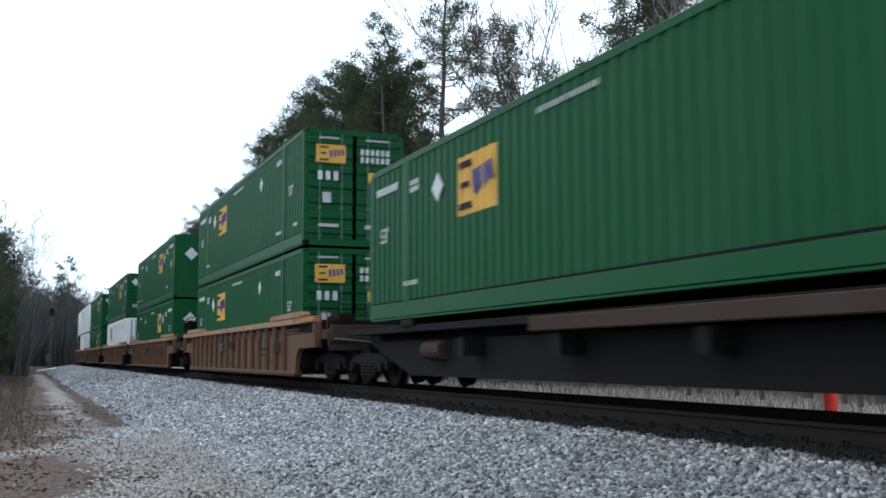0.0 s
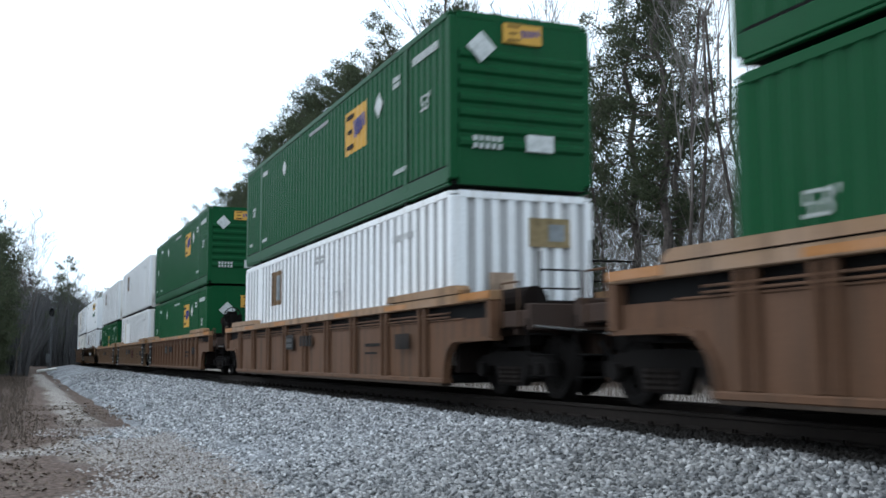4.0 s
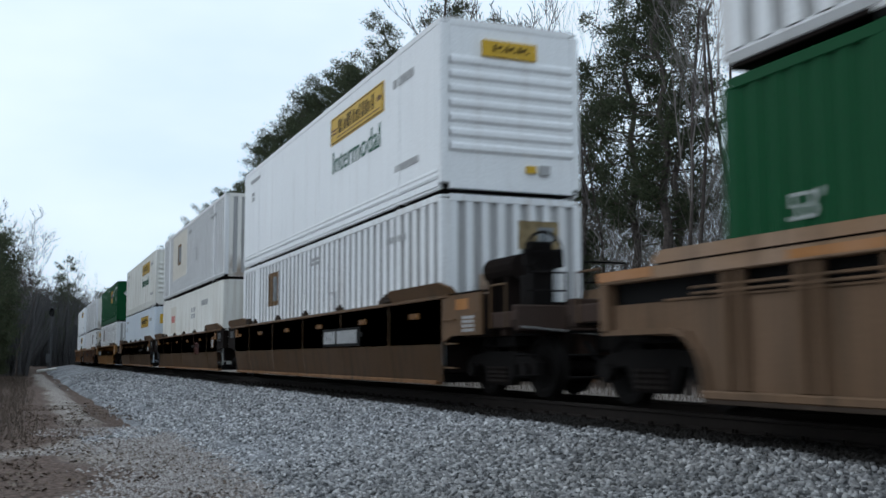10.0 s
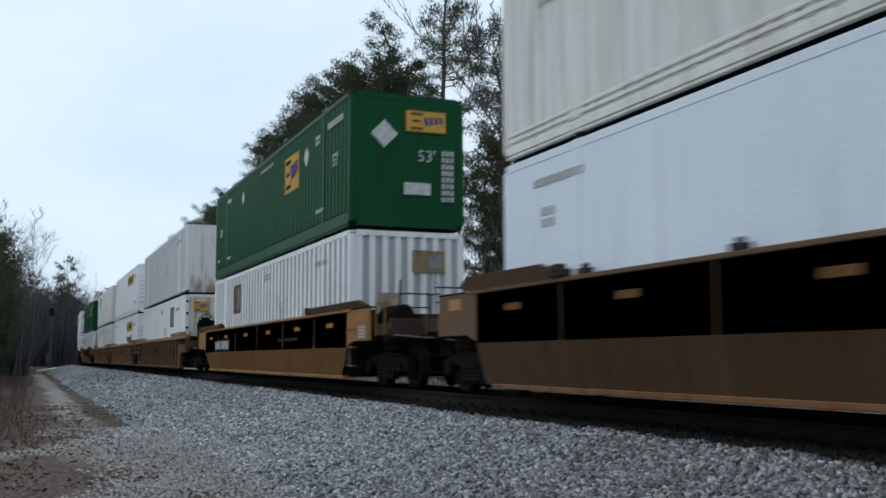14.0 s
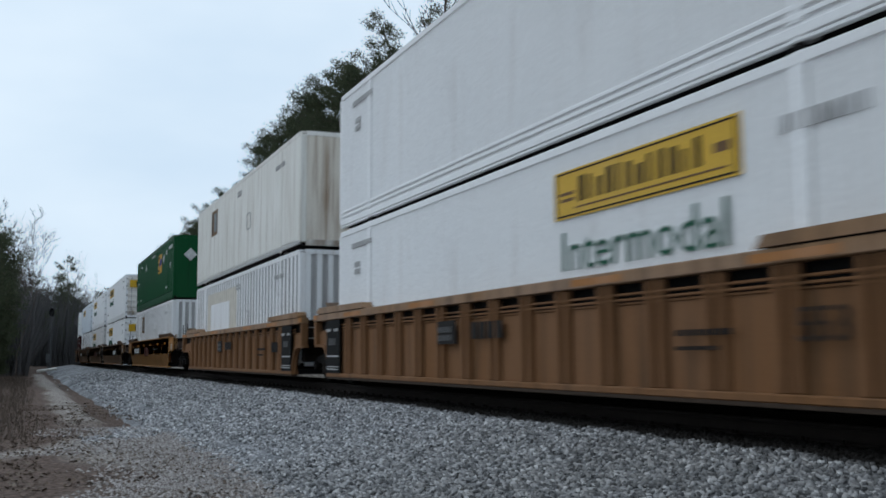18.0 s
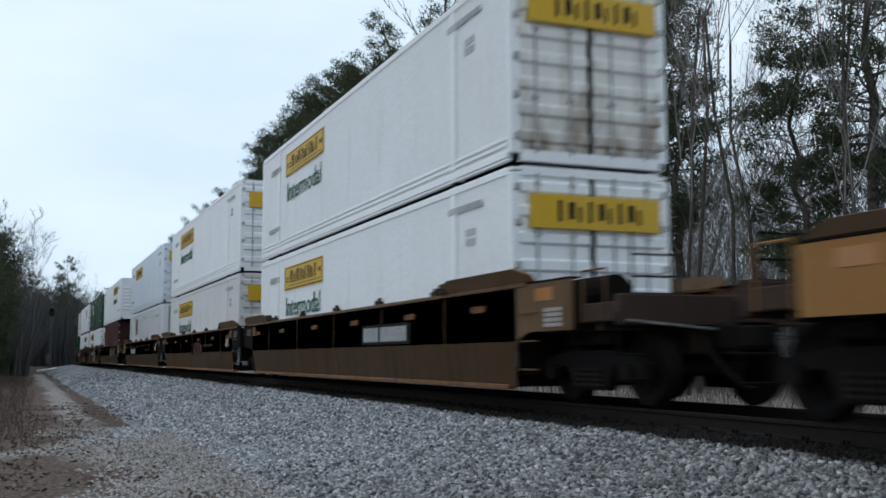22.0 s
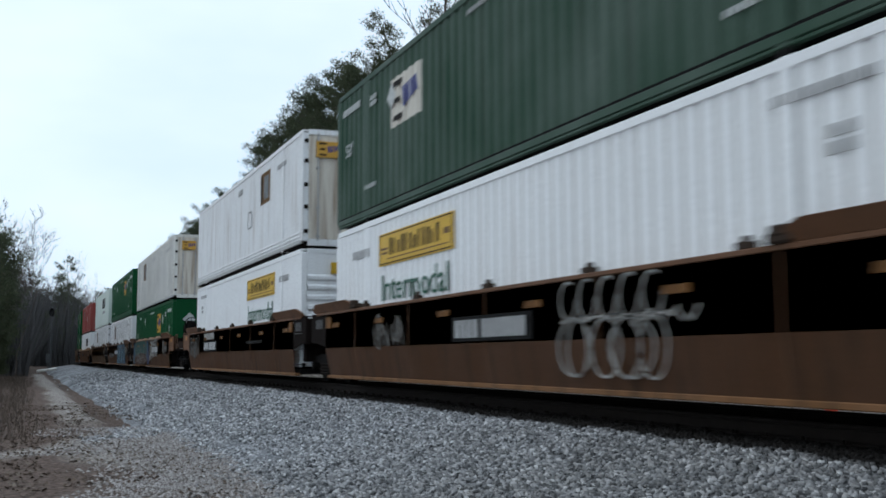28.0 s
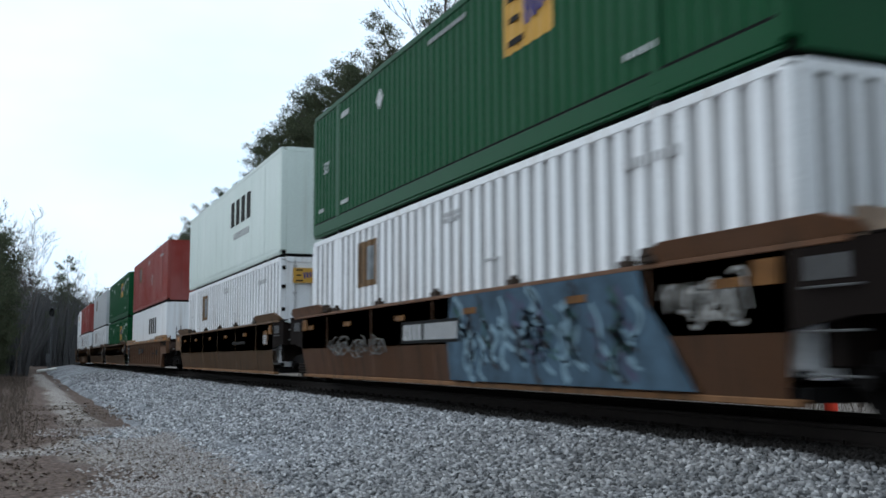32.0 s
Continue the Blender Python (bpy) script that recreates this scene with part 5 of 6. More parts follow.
            g0, g1, top = (5.7, 9.95, 1.69) if slanted else (6.25, 9.05, 1.74)
            bm = bmesh.new()
            rows_ = [[bm.verts.new((s * x, y * yy, zz)) for yy, zz in ((1.42, 1.562), (1.512, 1.562), (1.512 + 0.6 * k, 1.562 + k), (1.47 + 0.6 * k, 1.575 + k))]
                     for x, k in ((g0, top - 1.62), (g0 + 0.2, top - 1.562), (g1 - 0.35, top - 1.562), (g1, top - 1.66))]
            for a, b in zip(rows_, rows_[1:]):
                for i in range(4):
                    bm.faces.new((a[i], a[(i + 1) % 4], b[(i + 1) % 4], b[i]))
            bm.faces.new(rows_[0])
            bm.faces.new(rows_[-1][::-1])
            bmesh.ops.recalc_face_normals(bm, faces=bm.faces[:])
            part("end_guide", bm, "guide_dark" if slanted else mat, car)
            piece(("guide_foot", y), "guide_foot", lambda: boxes((-0.16, 0.16, *Y(1.40, 1.56), 0.0, 0.10), (-0.09, 0.09, *Y(1.44, 1.58), 0.06, 0.16), bevel=0.02), "rust", car, (s * (g0 - 0.12), 0, 1.561), "rusty guide bracket")
        for x in (-7.4, -4.6, -1.5, 1.5, 4.6, 7.4) if y < 0 or mat in ("redbrown", "ochre") else ():
            piece(("reflector", y), "reflector", lambda: boxes((-0.22, 0.22, *Y(1.499, 1.524), -0.045, 0.045)), "orange" if mat == "ochre" else "dim_orange", car, (x, 0, 1.27), "orange reflector")
        for x in (-5.6, -2.8, 0.0, 2.8, 5.6) if y < 0 and not slanted else ():
            piece(("bracket",), "guide_bracket", lambda: boxes((-0.11, 0.11, -1.5, -1.38, 0, 0.075), (-0.045, 0.045, -1.47, -1.4, 0.06, 0.13), bevel=0.012), "rust", car, (x, 0, 1.56))
    for x in (-6.1, -3.1, 0.0, 3.1, 6.1):
        piece(("seam",), "weld_seam", lambda: prism(bmesh.new(), [(-1.425, 0.24), (-1.505, 0.80), (-1.504, 1.5), (-1.49, 1.5), (-1.49, 0.80), (-1.41, 0.24)], "x", -0.009, 0.009), mat, car, (x, 0, 0))
    for s, kind in zip((1, -1), ends):
        coupler_end(car, s, mat, 8.5, brake and s > 0) if kind == "c" else joint_end(car, s, mat)
    ladder(car, 8.7, "mark_faint", 0.32) if ends[0] == "j" else ladder(car, 8.95, mat)
    if plate_at is not None:
        part("number_board", boxes((plate_at, plate_at + 2.6, -1.512, -1.49, 0.83, 1.19)), "black", car, "black panel with white bars")
        bars_car(car, plate_at + 0.12, plate_at + 1.0, 0.88, 1.14, 4, 1, "mark_grey", -1.516)
        bars_car(car, plate_at + 1.1, plate_at + 2.48, 0.88, 1.14, 7, 1, "mark_grey", -1.516)
    bars_car(car, 2.6, 4.6, 1.0, 1.08, 12, 1, "mark_dark", -1.503)
    if mat != "redbrown":
        u = 9.4 if ends[0] == "c" else 7.1
        part("data_label", boxes((u, u + 0.5, -1.512, -1.5, 0.95, 1.25)), mat, car)
        bars_car(car, u + 0.02, u + 0.48, 0.97, 1.22, 3, 4, "mark_grey", -1.514)
    return car


def spine_car():
    """Low black flat car whose one box rides above a deck and side sills."""
    car = tagged(new("flat_car"), "black rust-streaked flat car carrying one container", "rail car")
    part("side_sill", boxes((-1.1, 8.6, -1.42, -1.30, 0.93, 1.12), bevel=0.015), "spine", car)
    part("side_sill", boxes((-1.1, 8.6, 1.30, 1.42, 0.93, 1.12), bevel=0.015), "spine", car)
    part("deck", boxes((-9.8, 9.8, -1.25, 1.25, 1.05, 1.16), (-10.4, 10.4, -0.5, 0.5, 0.55, 1.05)), "black", car)
    part("centre_sill", prism(bmesh.new(), [(-9.0, 0.9), (-6.6, 0.28), (6.6, 0.28), (9.0, 0.9)], "y", -1.0, 1.0), "black", car)
    for x in (-6.02, 6.02):
        part("container_seat", boxes((x - 0.3, x + 0.3, -1.3, 1.3, 1.14, 1.26), bevel=0.02), "black", car)
    for x in (-3.5, -0.5, 2.5, 5.5):
        part("cross_bearer", boxes((x - 0.12, x + 0.12, -1.35, 1.35, 0.62, 0.9)), "black", car)
    part("end_sill", boxes((-10.6, -10.4, -1.4, 1.4, 0.75, 1.2), bevel=0.02), "spine", car)
    part("draft_gear", boxes((-11.2, -10.5, -0.15, 0.15, 0.68, 0.96), bevel=0.03), "truck", car)
    part("brake_cylinder", rod(bmesh.new(), (-5.6, -1.05, 0.72), (-4.8, -1.05, 0.72), 0.16, 14), "spine", car)
    truck(car, -8.9)
    truck(car, 8.9)
    return car


# ---------------------------------------------------------------- spray paint on car sides
def spray(car, kind, x0, x1, z0, z1, seed):
    """Graffiti as thin painted shapes: bubble outlines, waves, fills."""
    rnd = random.Random(seed)
    y = -1.508
    def blob(cx, cz, rx, rz, mat, depth, wob=0.25, n=22):
        out = []
        ph = rnd.uniform(0, 6)
        for i in range(n):
            a = 2 * math.pi * i / n
            k = 1 + wob * math.sin(3 * a + ph) * 0.6 + wob * math.sin(5 * a + 2 * ph) * 0.4
            out.append((min(x1, max(x0, cx + rx * k * math.cos(a))), min(z1, max(z0, cz + rz * k * math.sin(a)))))
        part("sprayed_shape", prism(bmesh.new(), out, "y", y - depth, y + 0.012), mat, car, "sprayed graffiti shape")
    def line(pts, r, mat):
        bm, rows = bmesh.new(), []
        for i, (a, b) in enumerate(pts):
            (u, v), (p, q) = pts[max(0, i - 1)], pts[min(len(pts) - 1, i + 1)]
            L = math.hypot(p - u, q - v) or 0.001
            nx, nz = -(q - v) / L * r, (p - u) / L * r
            rows.append([bm.verts.new((a + k * nx, dep, b + k * nz)) for k, dep in ((1, y), (1, y - 0.009), (-1, y - 0.009), (-1, y))])
        for g, k in zip(rows, rows[1:]):
            for j in range(3):
                bm.faces.new((g[j], g[j + 1], k[j + 1], k[j]))
        part("sprayed_line", bm, mat, car, "sprayed graffiti outline")
    def loop(cx, cz, rx, rz, ph=0.0, turn=1.0):
        return [(cx + rx * math.cos(ph + 2 * math.pi * turn * i / 18), cz + rz * math.sin(ph + 2 * math.pi * turn * i / 18)) for i in range(19)]
    w, h = x1 - x0, z1 - z0
    def arcs(n, cx0, cx1, cz0, cz1, rx, rz, r, mat):
        for _ in range(n):
            line(loop(rnd.uniform(cx0, cx1), rnd.uniform(cz0, cz1), rx * rnd.uniform(0.6, 1.2), rz * rnd.uniform(0.6, 1.2), rnd.uniform(0, 6.28), rnd.uniform(0.35, 0.8)), r, mat)
    if kind == "outline":
        for cx, rx in ((0.17, 0.15), (0.2, 0.09), (0.44, 0.12), (0.60, 0.11), (0.64, 0.17), (0.8, 0.1)):
            line(loop(x0 + w * cx, z0 + h * 0.30, w * rx, h * 0.29), 0.013, "spray_white")
        for k in range(5):
            line(loop(x0 + w * (0.12 + 0.17 * k), z0 + h * 0.79, w * 0.075, h * rnd.uniform(0.16, 0.21), 1.0, 0.85), 0.012, "spray_white")
        line([(x0 + w * (0.55 + 0.55 * i / 24), z0 + h * (0.58 + 0.09 * math.sin(i * 1.5) * math.sin(i * 0.7 + 1))) for i in range(25)], 0.013, "spray_white")
        line([(x0 + w * (0.05 + 0.9 * i / 16), z0 + h * (0.56 + 0.05 * abs(math.sin(i * 0.8)))) for i in range(17)], 0.011, "spray_white")
    elif kind == "waves":
        out = [(x0, z0), (x0 - 0.12, z0 + h * 0.4), (x0 + 0.02, z1), (x1 - 0.7, z1), (x1 - 0.55, z0 + h * 0.7), (x1 - 0.2, z0 + h * 0.45), (x1 + 0.25, z0)]
        part("sprayed_shape", prism(bmesh.new(), out, "y", y - 0.003, y + 0.012), "spray_blue", car, "blue sprayed graffiti field")
        for k in range(64):
            cx, top, drop = x0 + w * (0.02 + 0.86 * rnd.random()), z0 + h * rnd.uniform(0.5, 1.0), h * rnd.uniform(0.3, 0.6)
            curl, lean_ = rnd.uniform(0.08, 0.22), rnd.uniform(0.25, 0.7)
            line([(min(x1 - 0.1, max(x0, cx + lean_ * (i / 12) ** 2 + curl * math.sin(i * 0.45))), max(z0 + 0.02, top - drop * i / 12)) for i in range(13)],
                 rnd.uniform(0.016, 0.05), ("spray_dark", "spray_pale", "spray_blue", "spray_pale", "spray_dark", "spray_pale", "spray_teal", "spray_violet")[k % 8])
    elif kind == "clouds":
        blob(x0 + w * 0.07, z0 + h * 0.46, w * 0.07, h * 0.52, "spray_blue", 0.003, 0.18)
        blob(x0 + w * 0.44, z0 + h * 0.68, w * 0.36, h * 0.40, "spray_teal", 0.005, 0.07, 28)
        blob(x0 + w * 0.46, z0 + h * 0.22, w * 0.37, h * 0.26, "spray_brown", 0.007, 0.12, 28)
        blob(x0 + w * 0.84, z0 + h * 0.66, w * 0.04, h * 0.42, "spray_blue", 0.008, 0.22)
        blob(x0 + w * 0.90, z0 + h * 0.28, w * 0.05, h * 0.32, "spray_violet", 0.009, 0.2)
        line([(x0 + w * (0.86 + 0.05 * math.sin(i * 0.5) + 0.008 * i), z0 + h * (1.0 - 0.09 * i)) for i in range(11)], 0.03, "spray_dark")
        for k in range(16):
            cx = x0 + w * (0.12 + 0.045 * k)
            line([(cx + 0.12 * math.sin(i * 0.6 + k), z0 + h * (rnd.uniform(0.28, 0.36) + 0.07 * i)) for i in range(8)], 0.014, ("spray_dim", "spray_blue", "spray_dim")[k % 3])
        arcs(26, x0 + w * 0.2, x0 + w * 0.8, z0 + h * 0.12, z0 + h * 0.4, w * 0.035, h * 0.13, 0.014, "spray_dim")
    elif kind == "bubbles":
        for k in range(7):
            cx, rx, rz = x0 + w * (0.12 + 0.13 * k), w * rnd.uniform(0.08, 0.13), h * rnd.uniform(0.34, 0.46)
            pts = [(cx + rx * abs(math.cos(t)) ** 0.6 * (1 if math.cos(t) > 0 else -1), z0 + h * (0.45 + 0.03 * k) + rz * abs(math.sin(t)) ** 0.6 * (1 if math.sin(t) > 0 else -1)) for t in (2 * math.pi * i / 22 for i in range(23))]
            line(pts, 0.016, "spray_white")
        arcs(8, x0, x1, z0 + h * 0.2, z1 - h * 0.2, w * 0.09, h * 0.3, 0.014, "spray_white")
    elif kind == "dark":
        for k in range(4):
            line(loop(x0 + w * (0.2 + 0.2 * k), z0 + h * 0.5, w * 0.13, h * (0.42 + 0.04 * (k % 2)), 0.8 * k, 0.8), 0.03, "spray_dark")
    elif kind == "tag":
        coat = "spray_white" if seed == 10 else "spray_dim"
        arcs(int(10 + 4 * w), x0 + w * 0.1, x1 - w * 0.1, z0 + h * 0.25, z1 - h * 0.25, w * 0.08, h * 0.3, 0.018 if seed == 10 else 0.010, coat)
        line([(x0 + w * i / 20, z0 + h * (0.5 + 0.3 * math.sin(i * 2.1))) for i in range(21)], 0.011, coat)


# ---------------------------------------------------------------- the train
LOW = 0.37
HIGH = LOW + CH + 0.07
E_L = "green corrugated steel container with an amber sign"
E_D = "green corrugated container with barred doors and amber sign"
J_L = "white container with a yellow sign and green word"
J_D = "white container with barred rear doors and yellow sign"
R_L = "white ribbed steel container with streaks of dirt"
P_L = "plain off-white container with rust streaks"


def emp(front="flat", lead=1, label=E_L, paint_="green", side="cor", logo=4.2, faded=False, extra=""):
    return lambda: container(paint_, side, front, lead, "emp", label=E_D if front == "doors" else label, logo=logo, faded=faded, extra=extra)


def jb(front="louvre", lead=1, side="cor", word=True, paint_="jb", stain=False):
    return lambda: container(paint_, side, front, lead, "jb", word, label=J_D if front == "doors" else J_L, stain=stain)


def rib(front="upright", lead=1, side="rib", paint_="white", stain=False, label=R_L, where=3.5, window=True, patch=False, sand=False):
    return lambda: container(paint_, side, front, lead, "rib", label=label, stain=stain, where=where, window=window, patch=patch, sand=sand)


# s of the leading box end at the start, car side, paint, ends (ahead, behind), lower box, upper box
UNITS = [
    (-24.09, "ribbed", "tan_dark", "cc", emp("doors", -1), emp("doors", -1)),
    (-47.35, "ribbed", "tan_dark", "cc", emp("flat"), emp("flat", extra="stripe")),
    (-70.51, "ribbed", "tan_dark", "cc", rib(), emp("louvre")),
    (-93.83, "ribbed", "tan_dark", "cj", emp("flat"), emp("louvre")),
    (-113.03, "ribbed", "tan", "jj", rib(window=False, stain=True, patch=True), rib(stain=True)),
    (-132.70, "ribbed", "tan", "jc", emp("flat", logo=7.1, extra="stripe"), rib(stain=True)),
    (-156.07, "smooth", "brown", "cj", rib(), jb("louvre", 1, "flat")),
    (-175.65, "smooth", "brown", "jj", lambda: container("cream", "flat", "flat", 1, "red_mark", label="off-white container with a faded red mark"), rib(stain=True, side="ribfine", paint_="white", where=4.6, sand=True)),
    (-195.33, "smooth", "brown", "jc", jb("flat", 1, "flat", False, "pale"), jb("louvre", 1, "cor", paint_="cream")),
    (-218.89, "slanted", "ochre", "cc", rib(), emp("flat")),
    (-242.31, "ribbed", "tan_dark", "cj", rib("doors", 1, "flat", "white", True, where=11.6, label=P_L), rib("flat", 1, "ribfine", "white", True, window=False)),
    (-261.89, "ribbed", "amber_tan", "jj", jb("louvre", 1, "corfine"), jb("louvre", 1, "corfine", False)),
    (-281.46, "ribbed", "amber_tan", "jc", rib(window=False, patch="big"), rib("flat", 1, "flat", "cream", True, P_L, 3.2)),
    (-304.67, "slanted", "ochre", "cc", rib(), emp("flat")),
    (-328.63, "smooth", "brown", "cj", jb("doors", -1, "corfine"), jb("doors", -1, "corfine", stain=True)),
    (-348.05, "smooth", "brown", "jj", jb("doors", -1, "cor", paint_="dull"), jb("doors", -1, "corfine")),
    (-367.31, "smooth", "brown", "jc", rib(), jb("doors", -1, "flat", False, "pale")),
    (-390.87, "smooth", "brown", "cj", lambda: container("oxide", "cor", "doors", 1, "", length=12.19, label="short dark red container with rear doors"), jb("louvre", 1, "flat")),
    (-410.21, "smooth", "redbrown", "jj", jb("doors", -1), emp("flat", -1, "faded dark green ribbed container", "darkgreen", "ribfine", 3.4, True)),
    (-429.43, "smooth", "redbrown", "jc", jb("louvre", 1, "corfine"), rib("doors", 1, "corfine", "white", True, P_L, 11.3)),
    (-452.68, "smooth", "redbrown", "cj", emp("flat"), rib("doors", 1, "rib", "cream", True)),
    (-471.90, "smooth", "redbrown", "jj", rib(), emp("louvre")),
    (-491.36, "smooth", "brown", "jc", rib("doors"), lambda: container("mint", "flat", "flat", 1, "bars", label="pale grey-green container with a dark mark")),
    (-514.62, "ribbed", "tan_dark", "cj", lambda: container("white", "flat", "flat", 1, "bars", label="white container with a dark mark"), lambda: container("red", "cor", "flat", 1, "rib", label="faded red corrugated container")),
    (-533.97, "smooth", "brown", "jj", emp(), emp()),
    (-553.40, "smooth", "brown", "jc", rib(), lambda: container("grey", "ribfine", "flat", 1, "rib", label="dull grey ribbed container")),
    (-576.80, "smooth", "brown", "cj", rib(), lambda: container("red", "cor", "flat", 1, "rib", label="faded red corrugated container")),
    (-596.20, "smooth", "brown", "jj", rib(), jb("flat", 1, "flat")),
    (-615.60, "smooth", "brown", "jc", jb(), jb()),
]
CAR_LABEL = {"amber_tan": "orange-brown weathered well car with ribbed sides", "tan": "tan weathered well car with ribbed sides", "tan_dark": "dark brown rusty well car with ribbed sides", "brown": "brown smooth-sided well car with orange reflectors",
             "redbrown": "red-brown smooth-sided well car with sprayed graffiti", "ochre": "yellow-ochre smooth-sided well car with slanted ends"}
MOVING = []
BRAKED = (1, 3, 6, 10, 20)                                       # cars with a hand brake on the leading platform


def build_train():
    car = spine_car()
    MOVING.append((car, -2.73 - CL / 2, 0.0))
    c = container("green", "cor", "flat", -1, "emp", label=E_L, extra="first")
    MOVING.append((c, -2.73 - CL / 2, 1.27))
    for i, (s, side, mat, ends, low, high) in enumerate(UNITS):
        mid = s - CL / 2
        car = ribbed_car(mat, ends, "far" if i == 2 else "close", "553" if i in (5, 11) else "", brake=i in BRAKED) if side == "ribbed" else smooth_car(mat, ends, side == "slanted", {6: 1.8, 9: -6.6, 13: -6.4, 14: 2.0, 16: -4.9, 18: -1.15, 19: -5.0, 20: 2.05, 21: -1.4}.get(i), i in BRAKED)
        tagged(car, CAR_LABEL[mat], "rail car", group="cars of the train")
        truck(car, -9.71)
        if ends[0] == "c":
            truck(car, 9.71)
            if i in BRAKED:
                brake_wheel(car, 10.6)
        if i == 18:
            spray(car, "outline", 2.1, 4.7, 0.36, 1.5, 5)
            spray(car, "tag", -5.0, -3.3, 0.65, 1.35, 13)
        if i == 19:
            spray(car, "tag", -8.4, -6.1, 0.5, 1.45, 6)
            bars_car(car, -4.95, -2.9, 1.24, 1.46, 7, 1, "spray_white", -1.506)
        if i == 20:
            spray(car, "clouds", -7.1, 1.4, 0.26, 1.52, 7)
            spray(car, "bubbles", 1.0, 4.4, 0.5, 1.5, 8)
            spray(car, "tag", 6.4, 8.0, 0.7, 1.45, 12)
            for x, d in ((-5.95, 1.2), (-4.15, 2.25), (-1.1, 2.25), (1.95, 2.2), (5.0, 1.2)):
                part("guide_board", prism(bmesh.new(), [(-1.53, 1.546), (-1.40, 1.546), (-1.33, 1.66), (-1.37, 1.68)], "x", x, x + d), "chord", car, "tan sloping guide board")
        if i == 21:
            spray(car, "waves", 0.75, 6.6, 0.26, 1.52, 9)
            spray(car, "tag", 6.3, 7.7, 0.9, 1.45, 10)
            spray(car, "tag", -6.0, -2.2, 0.6, 1.05, 14)
        if i in (4, 7, 13, 15):
            u, w, z = {4: (1.3, 1.2, 0.62), 7: (3.4, 1.0, 0.74), 13: (-1.1, 2.0, 0.7), 15: (0.5, 2.0, 0.72)}[i]
            bars_car(car, u, u + w, z, z + 0.36, 3, 1, "mark_oxide", -1.516 if i == 4 else -1.503)
            part("red_bar", boxes((u - 0.05, u + w * 0.75, -1.522 if i == 4 else -1.509, -1.49, z + 0.37, z + 0.43)), "mark_oxide", car)
        if i == 7:
            spray(car, "dark", -8.15, -7.2, 0.36, 0.88, 15)
        if i == 17:
            spray(car, "tag", 2.0, 7.0, 0.6, 1.4, 11)
        MOVING.append((car, mid, 0.0))
        MOVING.append((low(), mid, LOW))
        top = high()
        interlocks(top, 6.0)
        MOVING.append((top, mid, HIGH))


def run(t):
    """Metres that the train has gone after t seconds."""
    return 13.8121 * t + 0.0289 * t ** 2 - 0.000101 * t ** 3 - 0.00000322 * t ** 4


build_train()


# ---------------------------------------------------------------- trees
def tube_tree(segs, sides=5):
    """Tapered limbs: (start, end, radius, end radius)."""
    verts, faces = [], []
    for p, q, a, b in segs:
        d = (q - p)
        if d.length < 1e-5:
            continue
        u = d.orthogonal().normalized()
        v = d.normalized().cross(u)
        k = len(verts)
        for c, r in ((p, a), (q, b)):
            for i in range(sides):
                an = 2 * math.pi * i / sides
                verts.append(c + u * (r * math.cos(an)) + v * (r * math.sin(an)))
        for i in range(sides):
            j = (i + 1) % sides
            faces.append((k + i, k + j, k + sides + j, k + sides + i))
    return verts, faces


def pine(h, rnd, crown_from=0.35, spread=0.17, dens=1.0, blades=36, tuft=1.0, thin=0.03, reach=0.24, many=1.0):
    """A tall loblolly-like pine: bare lower trunk, ragged tiers of boughs that end in rounded needle puffs."""
    t = new("pine_tree")
    segs, tufts = [], []
    p = Vector((0, 0, -0.3))
    n = 12
    trunk = []
    for i in range(n):
        q = Vector((rnd.uniform(-0.12, 0.12) * i / 3, rnd.uniform(-0.12, 0.12) * i / 3, h * (i + 1) / n))
        trunk.append((p, q, 0.012 * h * (1 - i / n) + 0.03, 0.012 * h * (1 - (i + 1) / n) + 0.03))
        p = q
    k = int(46 * dens)
    for i in range(k):
        f = crown_from + (1 - crown_from) * (i + rnd.random()) / k
        j = min(n - 1, int(f * n))
        a = trunk[j]
        base = a[0].lerp(a[1], f * n - j)
        an = rnd.uniform(0, 2 * math.pi)
        prof = math.sin(math.pi * min(1, (1 - f) / (1 - crown_from) * 0.78 + 0.16)) ** 0.8
        ln = h * spread * prof * rnd.uniform(0.5, 1.15)
        dirn = Vector((math.cos(an), math.sin(an), rnd.uniform(-0.05, 0.55)))
        mid = base + dirn * ln * 0.5 + Vector((0, 0, -0.04 * ln))
        tip = base + dirn * ln + Vector((0, 0, 0.12 * ln))
        r = 0.004 * h * (1.25 - f)
        segs += [(base, mid, r, r * 0.7), (mid, tip, r * 0.7, r * 0.25)]
        for m in range(int(rnd.randint(4, 7) * many)):
            c = mid.lerp(tip, rnd.uniform(0.0, 1.08)) + Vector((rnd.gauss(0, 0.09), rnd.gauss(0, 0.09), rnd.gauss(0, 0.05))) * ln * 0.9
            tufts.append((c, rnd.uniform(0.34, 0.62) * tuft))
            if m % (3 * math.ceil(many)) == 0:
                segs.append((mid.lerp(tip, 0.4), c, r * 0.3, r * 0.12))
    for i in range(7):
        j = rnd.randint(2, 6)
        a = trunk[j][0]
        an = rnd.uniform(0, 2 * math.pi)
        segs.append((a, a + Vector((math.cos(an), math.sin(an), rnd.uniform(-0.2, 0.3))) * rnd.uniform(0.6, 1.8), 0.03, 0.008))
    v, f = tube_tree(trunk, 7)
    link_mesh("trunk", v, f, "bark", t, "grey-brown trunk")
    v, f = tube_tree(segs, 3)
    tagged(link_mesh("bough", v, f, "bark", t, "thin grey-brown boughs"), kind="stuff")
    rs = np.random.RandomState(rnd.randint(0, 9999))
    C = np.repeat(np.array([c[:] for c, _ in tufts]), blades, 0)
